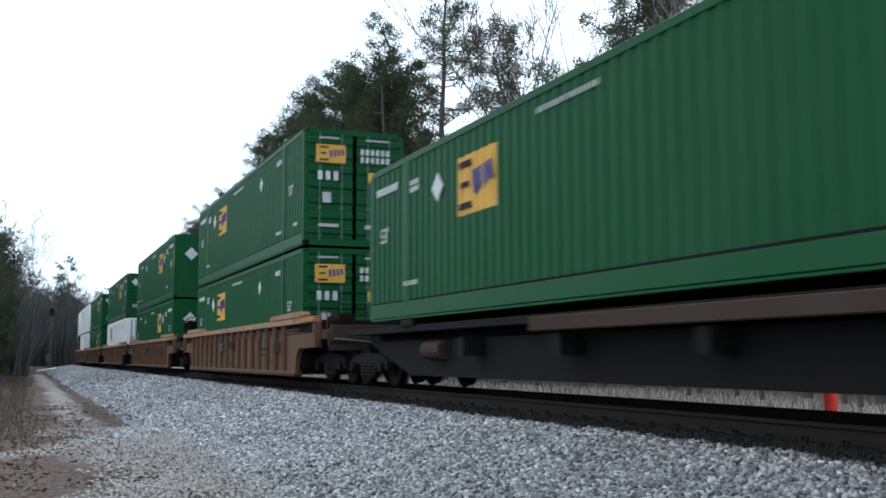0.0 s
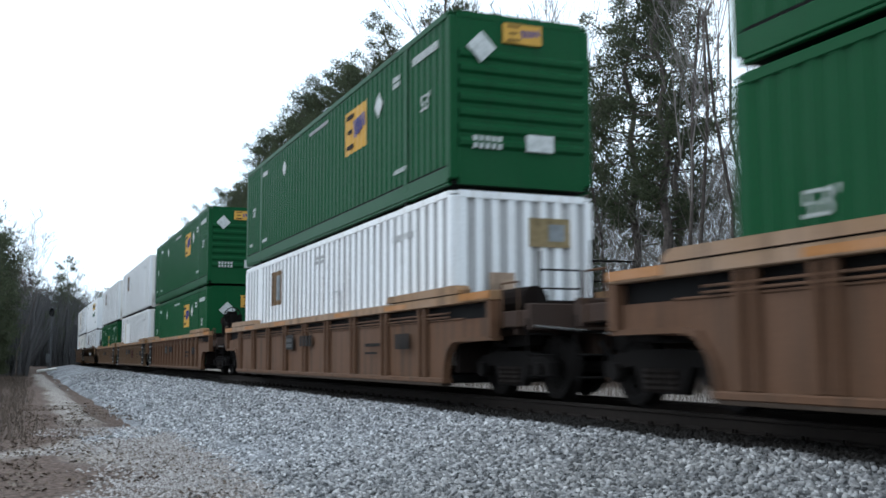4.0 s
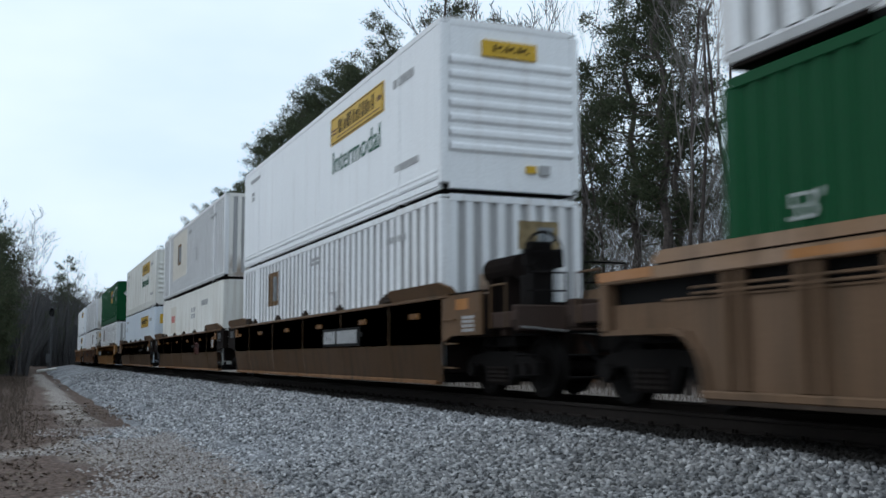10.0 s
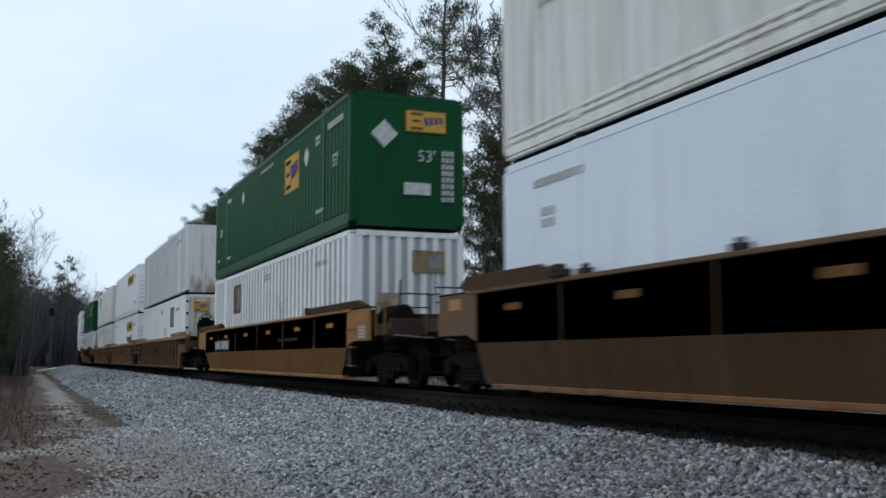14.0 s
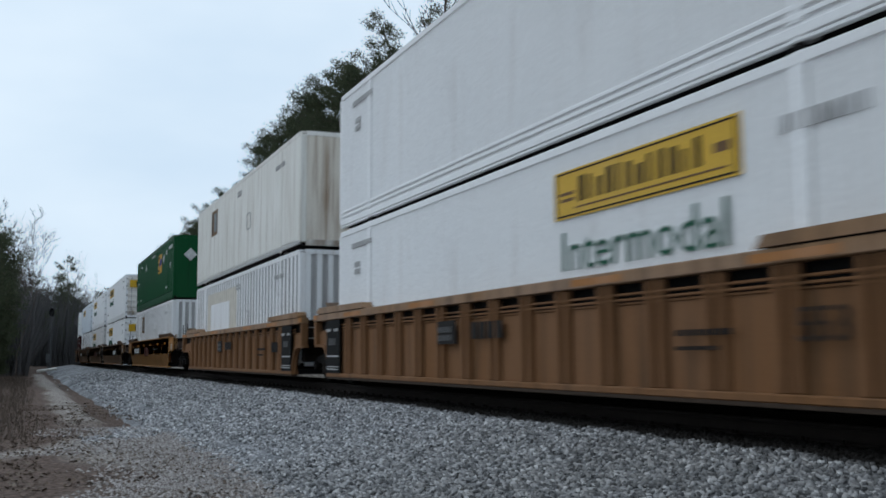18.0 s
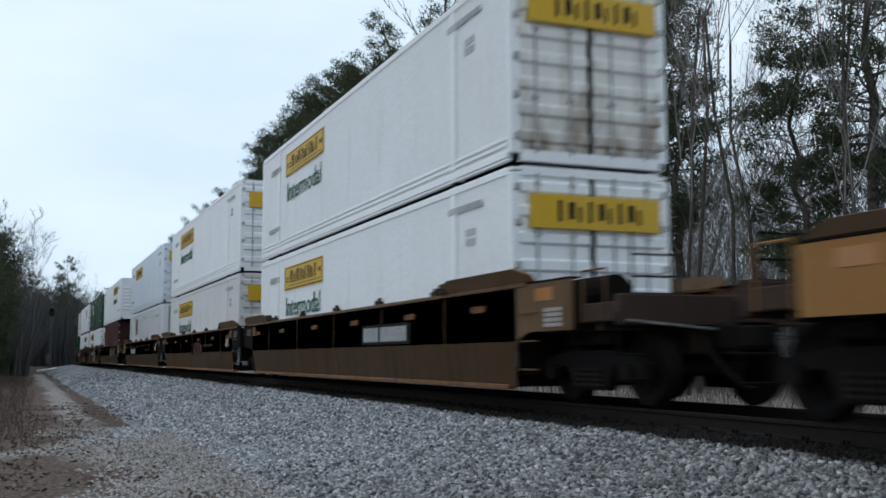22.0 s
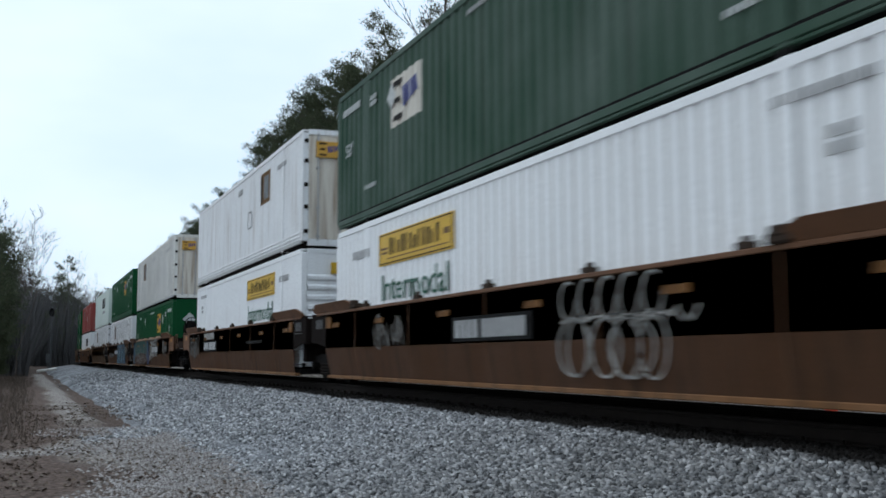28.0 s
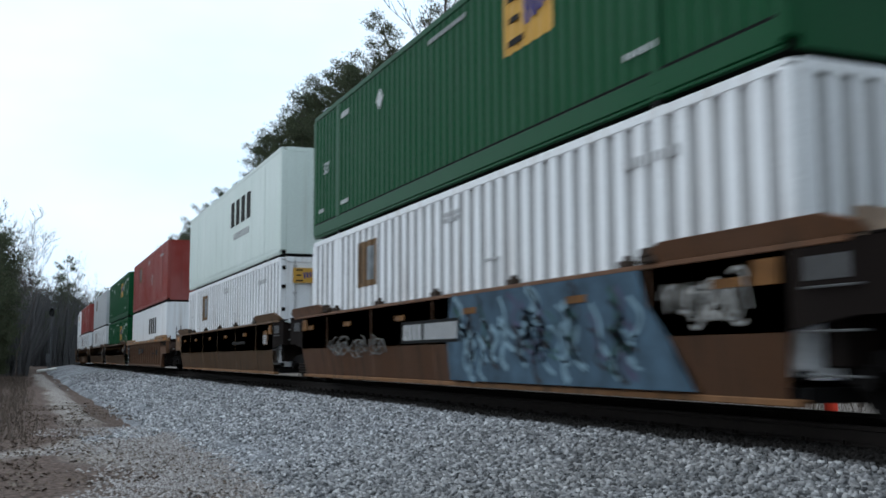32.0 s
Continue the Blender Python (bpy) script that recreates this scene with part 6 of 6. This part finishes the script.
    R = np.repeat(np.array([r for _, r in tufts]), blades)[:, None]
    N = len(C)
    u = rs.normal(size=(N, 3))
    u /= np.linalg.norm(u, axis=1)[:, None]
    O = C + u * R * rs.uniform(0.1, 1.0, (N, 1)) ** 0.6 * (1.0, 1.0, 0.72)
    d = u * 0.7 + rs.normal(size=(N, 3)) * 0.6 + (0, 0, 0.35)
    d /= np.linalg.norm(d, axis=1)[:, None]
    w = np.cross(d, rs.normal(size=(N, 3)))
    w *= thin / (np.linalg.norm(w, axis=1)[:, None] + 1e-6)
    L = reach * rs.uniform(0.6, 1.2, (N, 1))
    vs = np.stack([O - w, O + w, O + d * L + w * 0.4], 1).reshape(-1, 3).tolist()
    fs = np.arange(3 * N).reshape(-1, 3).tolist()
    link_mesh("crown", vs, fs, "needles", t, "ragged clumps of dark green needles")
    return t


def bare_tree(h, rnd, levels=4, spread=0.5, material="bare", fine=0.006, thick=0.0052):
    t = new("bare_tree")
    segs, stem = [], []
    def grow(p, d, ln, r, lev):
        n = 4 if lev == 0 else 2 if lev == levels else 3
        for i in range(n):
            q = p + d * (ln / n)
            d2 = (d + Vector((rnd.gauss(0, 0.10), rnd.gauss(0, 0.10), rnd.gauss(0.03, 0.05)))).normalized()
            r2 = r * (0.86 if lev == 0 else 0.78)
            (stem if lev == 0 else segs).append((p, q, r, r2))
            if lev < levels and (lev > 0 or i >= 1):
                for _ in range(2 if lev < 2 else rnd.randint(1, 2)):
                    side = Vector((rnd.gauss(0, 1), rnd.gauss(0, 1), rnd.gauss(0.2, 0.4))).normalized()
                    grow(q, (d2 * (1 - spread) + side * spread + Vector((0, 0, 0.25))).normalized(), ln * rnd.uniform(0.36, 0.55), r2 * 0.55, lev + 1)
            p, d, r = q, d2, r2
    grow(Vector((0, 0, -0.3)), Vector((0, 0, 1)), h * 0.82, thick * h, 0)
    v, f = tube_tree([(a, b, max(c, fine), max(e, fine * 0.7)) for a, b, c, e in segs], 3)
    link_mesh("crown", v, f, material, t, "leafless crown of fine grey twigs")
    v, f = tube_tree(stem, 7)
    link_mesh("trunk", v, f, "bark", t)
    return t


def ground_z(y):
    z = -0.8
    return z + 0.5 * max(0.0, min(1.0, (-y - 9) / 12)) + 0.25 * max(0.0, min(1.0, (y - 7) / 14))


def place(proto, used, x, y, rnd, k=1.0):
    m = pose(x, y, ground_z(y), 0, 0, rnd.uniform(0, 360))
    if proto not in used:
        used.add(proto)
        proto.matrix_basis = m
        ob = proto
    else:
        ob = copy_thing(proto, m)
    ob.scale = (k, k, k)
    return ob


def build_trees():
    rnd = random.Random(11)
    P = [tagged(pine(h, rnd, c, sp, dn, 34, 1.05, 0.036, 0.2, 1.25), "tall pine with ragged dark green crown", "tree", "pine woods") for h, c, sp, dn in
         ((21.6, 0.36, 0.13, 1.8), (20.8, 0.30, 0.14, 1.8), (22.4, 0.42, 0.12, 1.5), (18.0, 0.34, 0.15, 1.1), (13.5, 0.3, 0.19, 0.9), (9.5, 0.06, 0.26, 1.5))]
    B = [tagged(bare_tree(h, rnd, 4, sp), "leafless grey hardwood with fine twigs", "tree", "bare trees") for h, sp in ((19.0, 0.42), (17.0, 0.5), (13.0, 0.5), (22.0, 0.36))]
    far_pine = [tagged(pine(h, rnd, c, sp, dn, 8, 1.35, 0.095, 0.42), "tall pine with ragged dark green crown", "tree", "pine woods") for h, c, sp, dn in ((21.6, 0.4, 0.14, 1.0), (18.0, 0.3, 0.16, 1.0), (12.0, 0.2, 0.2, 0.9))]
    far_bare = [tagged(bare_tree(h, rnd, 3, sp, fine=0.022), "leafless grey hardwood far down the line", "tree", "bare trees") for h, sp in ((19.0, 0.42), (16.0, 0.5), (12.0, 0.5))]
    dense = tagged(pine(11.5, rnd, 0.22, 0.19, 2.1, 32, 0.66, 0.022, 0.18, 1.6), "bushy pine with a dense dark green crown", "tree", "pine woods")
    slim = tagged(pine(22.6, rnd, 0.5, 0.085, 0.8, 36, 0.9), "slim tall pine with a sparse crown", "tree", "pine woods")
    airy = tagged(pine(25.0, rnd, 0.42, 0.095, 1.5, 34, 0.95), "tall pine with an open crown and clear sky between boughs", "tree", "pine woods")
    oak = tagged(bare_tree(13.6, rnd, 4, 0.46, "bark", 0.016, 0.0105), "spreading leafless tree with crooked dark limbs", "tree", "bare trees")
    N = tagged(bare_tree(12.0, rnd, 4, 0.55, "bark", 0.013), "leafless hardwood with a dense haze of twigs", "tree", "bare trees")
    Q = [tagged(pine(h, rnd, c, sp, dn * 1.25, 30, 0.92, 0.032, 0.2, 1.5), "pine with soft dark green needle tufts", "tree", "pine woods") for h, c, sp, dn in ((18.0, 0.34, 0.15, 1.1), (13.5, 0.3, 0.19, 1.0))]
    used = set()
    # the edge of the woods across the track
    x = -160.0
    while x < -66:
        p = rnd.choice((0, 1, 2, 0))
        tall = np.interp(x, (-160, -108, -99, -92, -76, -68), (19.6, 20.7, 21.0, 22.7, 23.0, 21.9))
        place(P[p], used, x, 14.3 + rnd.uniform(-0.7, 1.2), rnd, tall * rnd.uniform(0.95, 1.01) / (21.6, 20.8, 22.4)[p])
        x += rnd.uniform(1.6, 2.4) if x > -110 else rnd.uniform(2.4, 3.4)
    for x, y, p, k in ((-53.2, 14.2, airy, 0.98), (-62.6, 15.2, P[0], 0.96), (-61.5, 13.6, slim, 1.02), (-63.5, 15.2, P[1], 0.98), (-65.5, 14.4, P[0], 1.0), (-45.9, 14.5, Q[0], 1.0), (-48.5, 16.5, Q[0], 0.85), (-42.0, 17.0, Q[1], 1.0),
                       (-38.3, 14.6, Q[1], 1.0), (-35.2, 15.4, Q[0], 0.95), (-31.6, 14.4, Q[0], 0.98), (-33.4, 16.2, Q[0], 0.9), (-51.0, 16.0, Q[1], 0.95), (-47.8, 16.4, Q[1], 0.9), (-52.5, 17.8, dense, 0.85), (-49.4, 17.2, dense, 0.8), (-24.1, 14.0, dense, 0.95), (-21.2, 14.0, Q[0], 0.92),):
        place(p, used, x, y, rnd, k)
    for x, y, b, k in ((-40.6, 13.6, oak, 1.2), (-38.0, 15.5, B[0], 0.8), (-28.8, 13.6, B[1], 0.95), (-28.0, 12.6, B[3], 0.72), (-26.6, 13.4, B[0], 0.8), (-24.7, 12.8, B[1], 0.8),
                       (-21.8, 13.2, B[3], 0.62), (-20.6, 12.6, B[0], 0.7), (-18.9, 13.4, B[1], 0.8)):
        place(b, used, x, y, rnd, k)
    for _ in range(44):
        x = rnd.uniform(-130, -66)
        place(far_pine[rnd.choice((0, 0, 1))], used, x, rnd.uniform(16.5, min(27, -0.36 * x - 7.4)), rnd, rnd.uniform(0.88, 0.98) if x > -88 else rnd.uniform(0.76, 0.86))
    for _ in range(4):
        place(P[rnd.choice((3, 4, 4))], used, rnd.uniform(-50, -6), rnd.uniform(22, 46), rnd, rnd.uniform(0.8, 1.0))
    for _ in range(34):
        place(rnd.choice((far_bare[1], far_bare[2], far_pine[2], far_pine[1])), used, rnd.uniform(-85, 14), rnd.uniform(44, 74), rnd, rnd.uniform(0.55, 0.8))
    for _ in range(24):
        place(B[rnd.choice((0, 1, 2, 3))], used, rnd.uniform(-44, -4), rnd.uniform(14, 46), rnd, rnd.uniform(0.6, 0.85))
    # beside the path on the near side
    for x, y, p, k in ((-60, -10.2, P[5], 0.95), (-66, -9.8, P[5], 0.88), (-55, -10.4, P[5], 0.85), (-73, -9.9, P[5], 0.9), (-63, -9.0, P[5], 0.6), (-57, -9.3, P[5], 0.5), (-82, -9.3, P[5], 0.8)):
        place(p, used, x, y, rnd, k)
    for x, y, k in ((-84, -9.0, 0.64), (-76, -9.8, 0.68), (-80, -7.95, 0.76), (-70, -10.4, 0.7), (-90, -9.4, 0.64), (-80, -10.0, 0.68)):
        place(N, used, x, y, rnd, k)
    for _ in range(44):
        x = rnd.uniform(-215, -84)
        place(rnd.choice((far_bare[1], far_bare[2], far_bare[2], far_bare[0], far_pine[2])), used, x, rnd.uniform(-17, -7.4), rnd, rnd.uniform(0.55, 0.85) * min(1.0, -x / 150))
    # far woods where the line bends out of sight
    for _ in range(44):
        x = rnd.uniform(-275, -212)
        edge = track_at(x)[1] - 5.5
        place(rnd.choice((far_bare[0], far_bare[1], far_pine[0], far_pine[1], far_pine[1])), used, x, rnd.uniform(-18, edge), rnd, rnd.uniform(0.72, 1.0))
    for _ in range(22):
        x = rnd.uniform(-240, -205)
        place(rnd.choice((far_pine[2], far_bare[2])), used, x, rnd.uniform(-14, track_at(x)[1] - 5), rnd, rnd.uniform(0.5, 0.9))


build_trees()


# ---------------------------------------------------------------- small things
def build_signal():
    s = tagged(new("railway_signal"), "dark railway signal on a slim grey mast", "signal")
    part("mast", rod(bmesh.new(), (0, 0, 0), (0, 0, 7.4), 0.09, 10, 0.07), "alu", s)
    part("base", boxes((-0.3, 0.3, -0.3, 0.3, -0.1, 0.25), bevel=0.03), "alu", s)
    bm = bmesh.new()
    prism(bm, [(0.32 * math.cos(a), 7.2 + 0.55 * math.sin(a)) for a in (2 * math.pi * i / 20 for i in range(20))], "x", 0.10, 0.14)
    part("target", bm, "black", s)
    for z in (6.9, 7.2, 7.5):
        part("hood", rod(bmesh.new(), (0.14, 0, z), (0.4, 0, z), 0.11, 12), "black", s)
    bm = bmesh.new()
    for y in (-0.2, 0.2):
        rod(bm, (-0.2, y, 0.2), (-0.2, y, 7.0), 0.02, 5)
    for k in range(18):
        rod(bm, (-0.2, -0.2, 0.5 + k * 0.36), (-0.2, 0.2, 0.5 + k * 0.36), 0.014, 5)
    part("ladder", bm, "alu", s)
    part("equipment_box", boxes((-0.25, 0.25, -0.5, -0.05, 0.8, 1.9), bevel=0.03), "alu", s)
    s.matrix_basis = pose(-140, -4.35, -0.75)


def build_marker():
    t = tagged(new("marker_post"), "short red-orange plastic marker beside the track", "marker")
    part("tube", rod(bmesh.new(), (0, 0, 0), (0, 0, 0.62), 0.095, 18), "redpost", t)
    part("cap", rod(bmesh.new(), (0, 0, 0.62), (0, 0, 0.66), 0.1, 18, 0.08), "redpost", t)
    t.matrix_basis = pose(-11.85, 3.5, -0.56)


def build_pipe():
    t = tagged(new("drain_pipe"), "pale plastic pipe lying on the ballast shoulder", "pipe")
    part("tube", rod(bmesh.new(), (-110, -6.2, -0.68), (-110.6, -4.4, -0.42), 0.13, 12), "cream", t)
    part("collar", rod(bmesh.new(), (-110.02, -6.14, -0.672), (-110.1, -5.9, -0.637), 0.16, 12), "cream", t)


def build_stones():
    """Loose crushed stone over the near shoulder, one joined mass."""
    rs = np.random.RandomState(4)
    ico = bmesh.new()
    bmesh.ops.create_cube(ico, size=1.5)
    bmesh.ops.triangulate(ico, faces=ico.faces[:])
    base = np.array([v.co[:] for v in ico.verts])
    tri = np.array([[v.index for v in f.verts] for f in ico.faces])
    ico.free()
    spots = []
    for a, b, dens in ((-13, -4.5, 620), (-19, -13, 420), (-27, -19, 230), (-40, -27, 90), (-75, -40, 24)):
        n = int((b - a) * 4.7 * dens)
        spots.append(np.stack([rs.uniform(a, b, n), rs.uniform(-5.9, -0.9, n)], 1))
    fan = np.stack([rs.uniform(-24.5, -13.5, 9000), rs.uniform(-6.5, -5.0, 9000)], 1)
    spots.append(fan[np.abs(fan[:, 0] + 1.69 * fan[:, 1] + 29.5) < rs.normal(0, 0.7, 9000)])
    xy = np.concatenate(spots)
    keep = rs.uniform(size=len(xy)) < np.clip((xy[:, 1] + 5.15 - np.clip((-25 - xy[:, 0]) / 150, 0, 0.35)) / 0.35, 0.006, 1) + (np.abs(xy[:, 0] + 1.69 * xy[:, 1] + 29.5) < 1.5) * 0.6 * (xy[:, 1] < -4.9)
    xy = xy[keep]
    py = np.array([-9.0, -5.0, -4.75, -4.35, -3.8, -3.0, -2.3, -1.8, -1.4, -1.0, -0.6])
    pz = np.array([-0.95, -0.84, -0.75, -0.65, -0.55, -0.43, -0.31, -0.215, -0.19, -0.19, -0.22])
    z = np.interp(xy[:, 1], py, pz)
    z = np.array([max(a + heave(x, y), soil(x, y)) if y < -4.4 else a + heave(x, y) for (x, y), a in zip(xy, z)])
    n = len(xy)
    size = rs.uniform(0.014, 0.028, n) * np.where(xy[:, 0] < -40, 1.7, np.where(xy[:, 0] < -19, 1.2, 1.0))
    sc = np.stack([size * rs.uniform(1.0, 2.1, n), size * rs.uniform(0.7, 1.1, n), size * rs.uniform(0.4, 0.85, n)], 1)
    an = rs.uniform(0, 2 * np.pi, n)
    ti = rs.uniform(-0.9, 0.9, n)
    V = base[None] * (1 + rs.uniform(-0.28, 0.28, (n, len(base), 3)))
    V = V * sc[:, None]
    c, s = np.cos(ti)[:, None], np.sin(ti)[:, None]
    x, zz = V[..., 0] * c - V[..., 2] * s, V[..., 0] * s + V[..., 2] * c
    c, s = np.cos(an)[:, None], np.sin(an)[:, None]
    X, Y = x * c - V[..., 1] * s, x * s + V[..., 1] * c
    out = np.stack([X + xy[:, :1], Y + xy[:, 1:], zz + z[:, None] + size[:, None] * 0.35], -1).reshape(-1, 3)
    F = (tri[None] + (np.arange(n) * len(base))[:, None, None]).reshape(-1, 3)
    me = bpy.data.meshes.new("loose_stones")
    me.vertices.add(len(out))
    me.vertices.foreach_set("co", out.ravel())
    me.loops.add(F.size)
    me.loops.foreach_set("vertex_index", F.ravel())
    me.polygons.add(len(F))
    me.polygons.foreach_set("loop_start", np.arange(len(F)) * 3)
    me.update(calc_edges=True)
    me.materials.append(MAT["stone"])
    tagged(new("loose_stones", me), "loose grey crushed stones on the track bed", "gravel", kind="stuff")


def blades_of(name, spots, size, material, label, category, flat, width=0.008, lean=0.35):
    """Loose leaves (flat) or upright grass blades scattered over the ground, one joined mass."""
    rs = random.Random(len(spots))
    vs, fs = [], []
    for x, y, z in spots:
        a = rs.uniform(0, 6.28)
        k = size * rs.uniform(0.6, 1.4)
        i = len(vs)
        if flat:
            u = Vector((math.cos(a), math.sin(a), rs.uniform(-0.5, 0.5))) * k
            v = Vector((-math.sin(a), math.cos(a), rs.uniform(-0.5, 0.5))) * k * 0.6
            c = Vector((x, y, z + 0.012))
            vs += [c - u, c + v, c + u, c - v + Vector((0, 0, k * 0.3))]
            fs += [(i, i + 1, i + 2), (i, i + 2, i + 3)]
        else:
            w = Vector((math.cos(a), math.sin(a), 0)) * width
            top = Vector((rs.gauss(0, lean), rs.gauss(0, lean), 1)) * k
            c = Vector((x, y, z - 0.02))
            vs += [c - w, c + w, c + top]
            fs.append((i, i + 1, i + 2))
    tagged(link_mesh(name, vs, fs, material), label, category, kind="stuff")


def soil(x, y):
    z = -0.78 + 0.10 * noise.noise(Vector((x * 0.12, y * 0.16, 0.0))) + 0.035 * noise.noise(Vector((x * 0.9, y * 0.9, 5.0)))
    return z + 0.5 * max(0.0, min(1.0, (-y - 9) / 12)) + 0.25 * max(0.0, min(1.0, (y - 7) / 14))


def build_litter():
    rs = random.Random(21)
    leaves, grass, brush = [], [], []
    for _ in range(12000):
        x, y = rs.uniform(-34, -7), rs.uniform(-9.5, -5.0)
        if noise.noise(Vector((x * 0.5, y * 0.8, 40))) > -0.12 or y < -7.2:
            leaves.append((x, y, soil(x, y)))
    for _ in range(9000):
        x, y = rs.uniform(-80, -19), rs.uniform(-11, -6.6)
        if y < -7.3 + 0.9 * noise.noise(Vector((x * 0.3, 2, 4))):
            grass.append((x, y, soil(x, y)))
    for _ in range(9000):
        x, y = rs.uniform(-60, 6), rs.uniform(6.2, 26)
        brush.append((x, y, soil(x, y)))
    blades_of("dead_leaves", leaves, 0.030, "litter", "brown dead leaves on the dirt", "leaves", True)
    blades_of("dry_grass", grass, 0.30, "drygrass", "dry brown grass along the path", "grass", False)
    thicket = []
    for _ in range(34000):
        x = rs.uniform(-262, -88)
        y = rs.uniform(-22, -7.2 if x > -205 else track_at(x)[1] - 4.5)
        thicket.append((x, y, -0.8))
    blades_of("far_thicket", thicket, 6.0, "haze_twigs", "dense grey leafless thicket where the line bends", "undergrowth", False, 0.10, 0.2)
    wall = []
    for _ in range(26000):
        x = rs.uniform(-285, -150)
        wall.append((x, rs.uniform(-24, -9.5 if x > -205 else track_at(x)[1] - 7), -0.8))
    blades_of("far_growth", wall, 13.0, "haze_twigs", "grey wall of leafless stems where the line bends", "undergrowth", False, 0.085, 0.13)
    stems = []
    for _ in range(22000):
        x, y = rs.uniform(-95, 16), rs.uniform(20, 66)
        stems.append((x, y, -0.5))
    blades_of("young_growth", stems, 3.6, "farwood", "dense grey young growth inside the woods", "undergrowth", False, 0.03, 0.15)
    poles = [(rs.uniform(-95, 14), rs.uniform(17, 62), -0.5) for _ in range(9000)]
    blades_of("young_trees", poles, 6.2, "farwood", "slim grey stems of young trees inside the woods", "undergrowth", False, 0.045, 0.07)
    twigs = []
    for _ in range(80000):
        y = rs.uniform(14, 56)
        twigs.append((rs.uniform(-38 - y, 8), y, -0.3 + (4.6 + 0.22 * y) * rs.random() ** 1.15))
    blades_of("thicket", twigs, 1.6, "farwood", "tangle of fine grey twigs inside the woods", "undergrowth", False, 0.018, 0.75)
    blades_of("underbrush", brush, 0.9, "drygrass", "dry brown underbrush at the wood's edge", "undergrowth", False)


def build_grit():
    """Small tan gravel spilt over the dirt beside the stone bed."""
    rs = random.Random(8)
    vs, fs = [], []
    for _ in range(34000):
        x, y = rs.uniform(-22, -7.5), rs.uniform(-7.6, -4.8)
        if rs.random() > 0.95 - 0.5 * abs(y + 5.2) + 0.5 * noise.noise(Vector((x * 0.45, y * 0.7, 60))):
            continue
        r = rs.uniform(0.010, 0.027)
        c = Vector((x, y, soil(x, y) + r * 0.4))
        i = len(vs)
        k = [c + Vector((dx * r * rs.uniform(0.7, 1.4), dy * r * rs.uniform(0.7, 1.4), dz * r * rs.uniform(0.6, 1.0))) for dx, dy, dz in ((1, 0, 0), (0, 1, 0), (-1, 0, 0), (0, -1, 0), (0, 0, 1))]
        vs += k
        fs += [(i, i + 1, i + 4), (i + 1, i + 2, i + 4), (i + 2, i + 3, i + 4), (i + 3, i, i + 4)]
    tagged(link_mesh("spilt_gravel", vs, fs, "tan_stone"), "small tan gravel spilt over the dirt", "gravel", kind="stuff")


build_litter()
build_grit()
build_signal()
build_marker()
build_pipe()
build_stones()


# ---------------------------------------------------------------- what moves
def motions():
    times = [0.0, 0.2] + [float(k) for k in range(1, 32)] + [31.8, 32.0]
    for thing, start, z in MOVING:
        walk(thing, [(t, track_pose(start + run(t), z)) for t in times])
    first = WHEELS[0]
    walk(first, [(k / 30, Matrix.Rotation(run(k / 30) / 0.46, 4, "Y")) for k in range(961)])
    for w in WHEELS[1:]:
        w.rotation_mode = "QUATERNION"
        keys = w.animation_data_create()
        keys.action = first.animation_data.action
        keys.action_slot = first.animation_data.action_slot


motions()
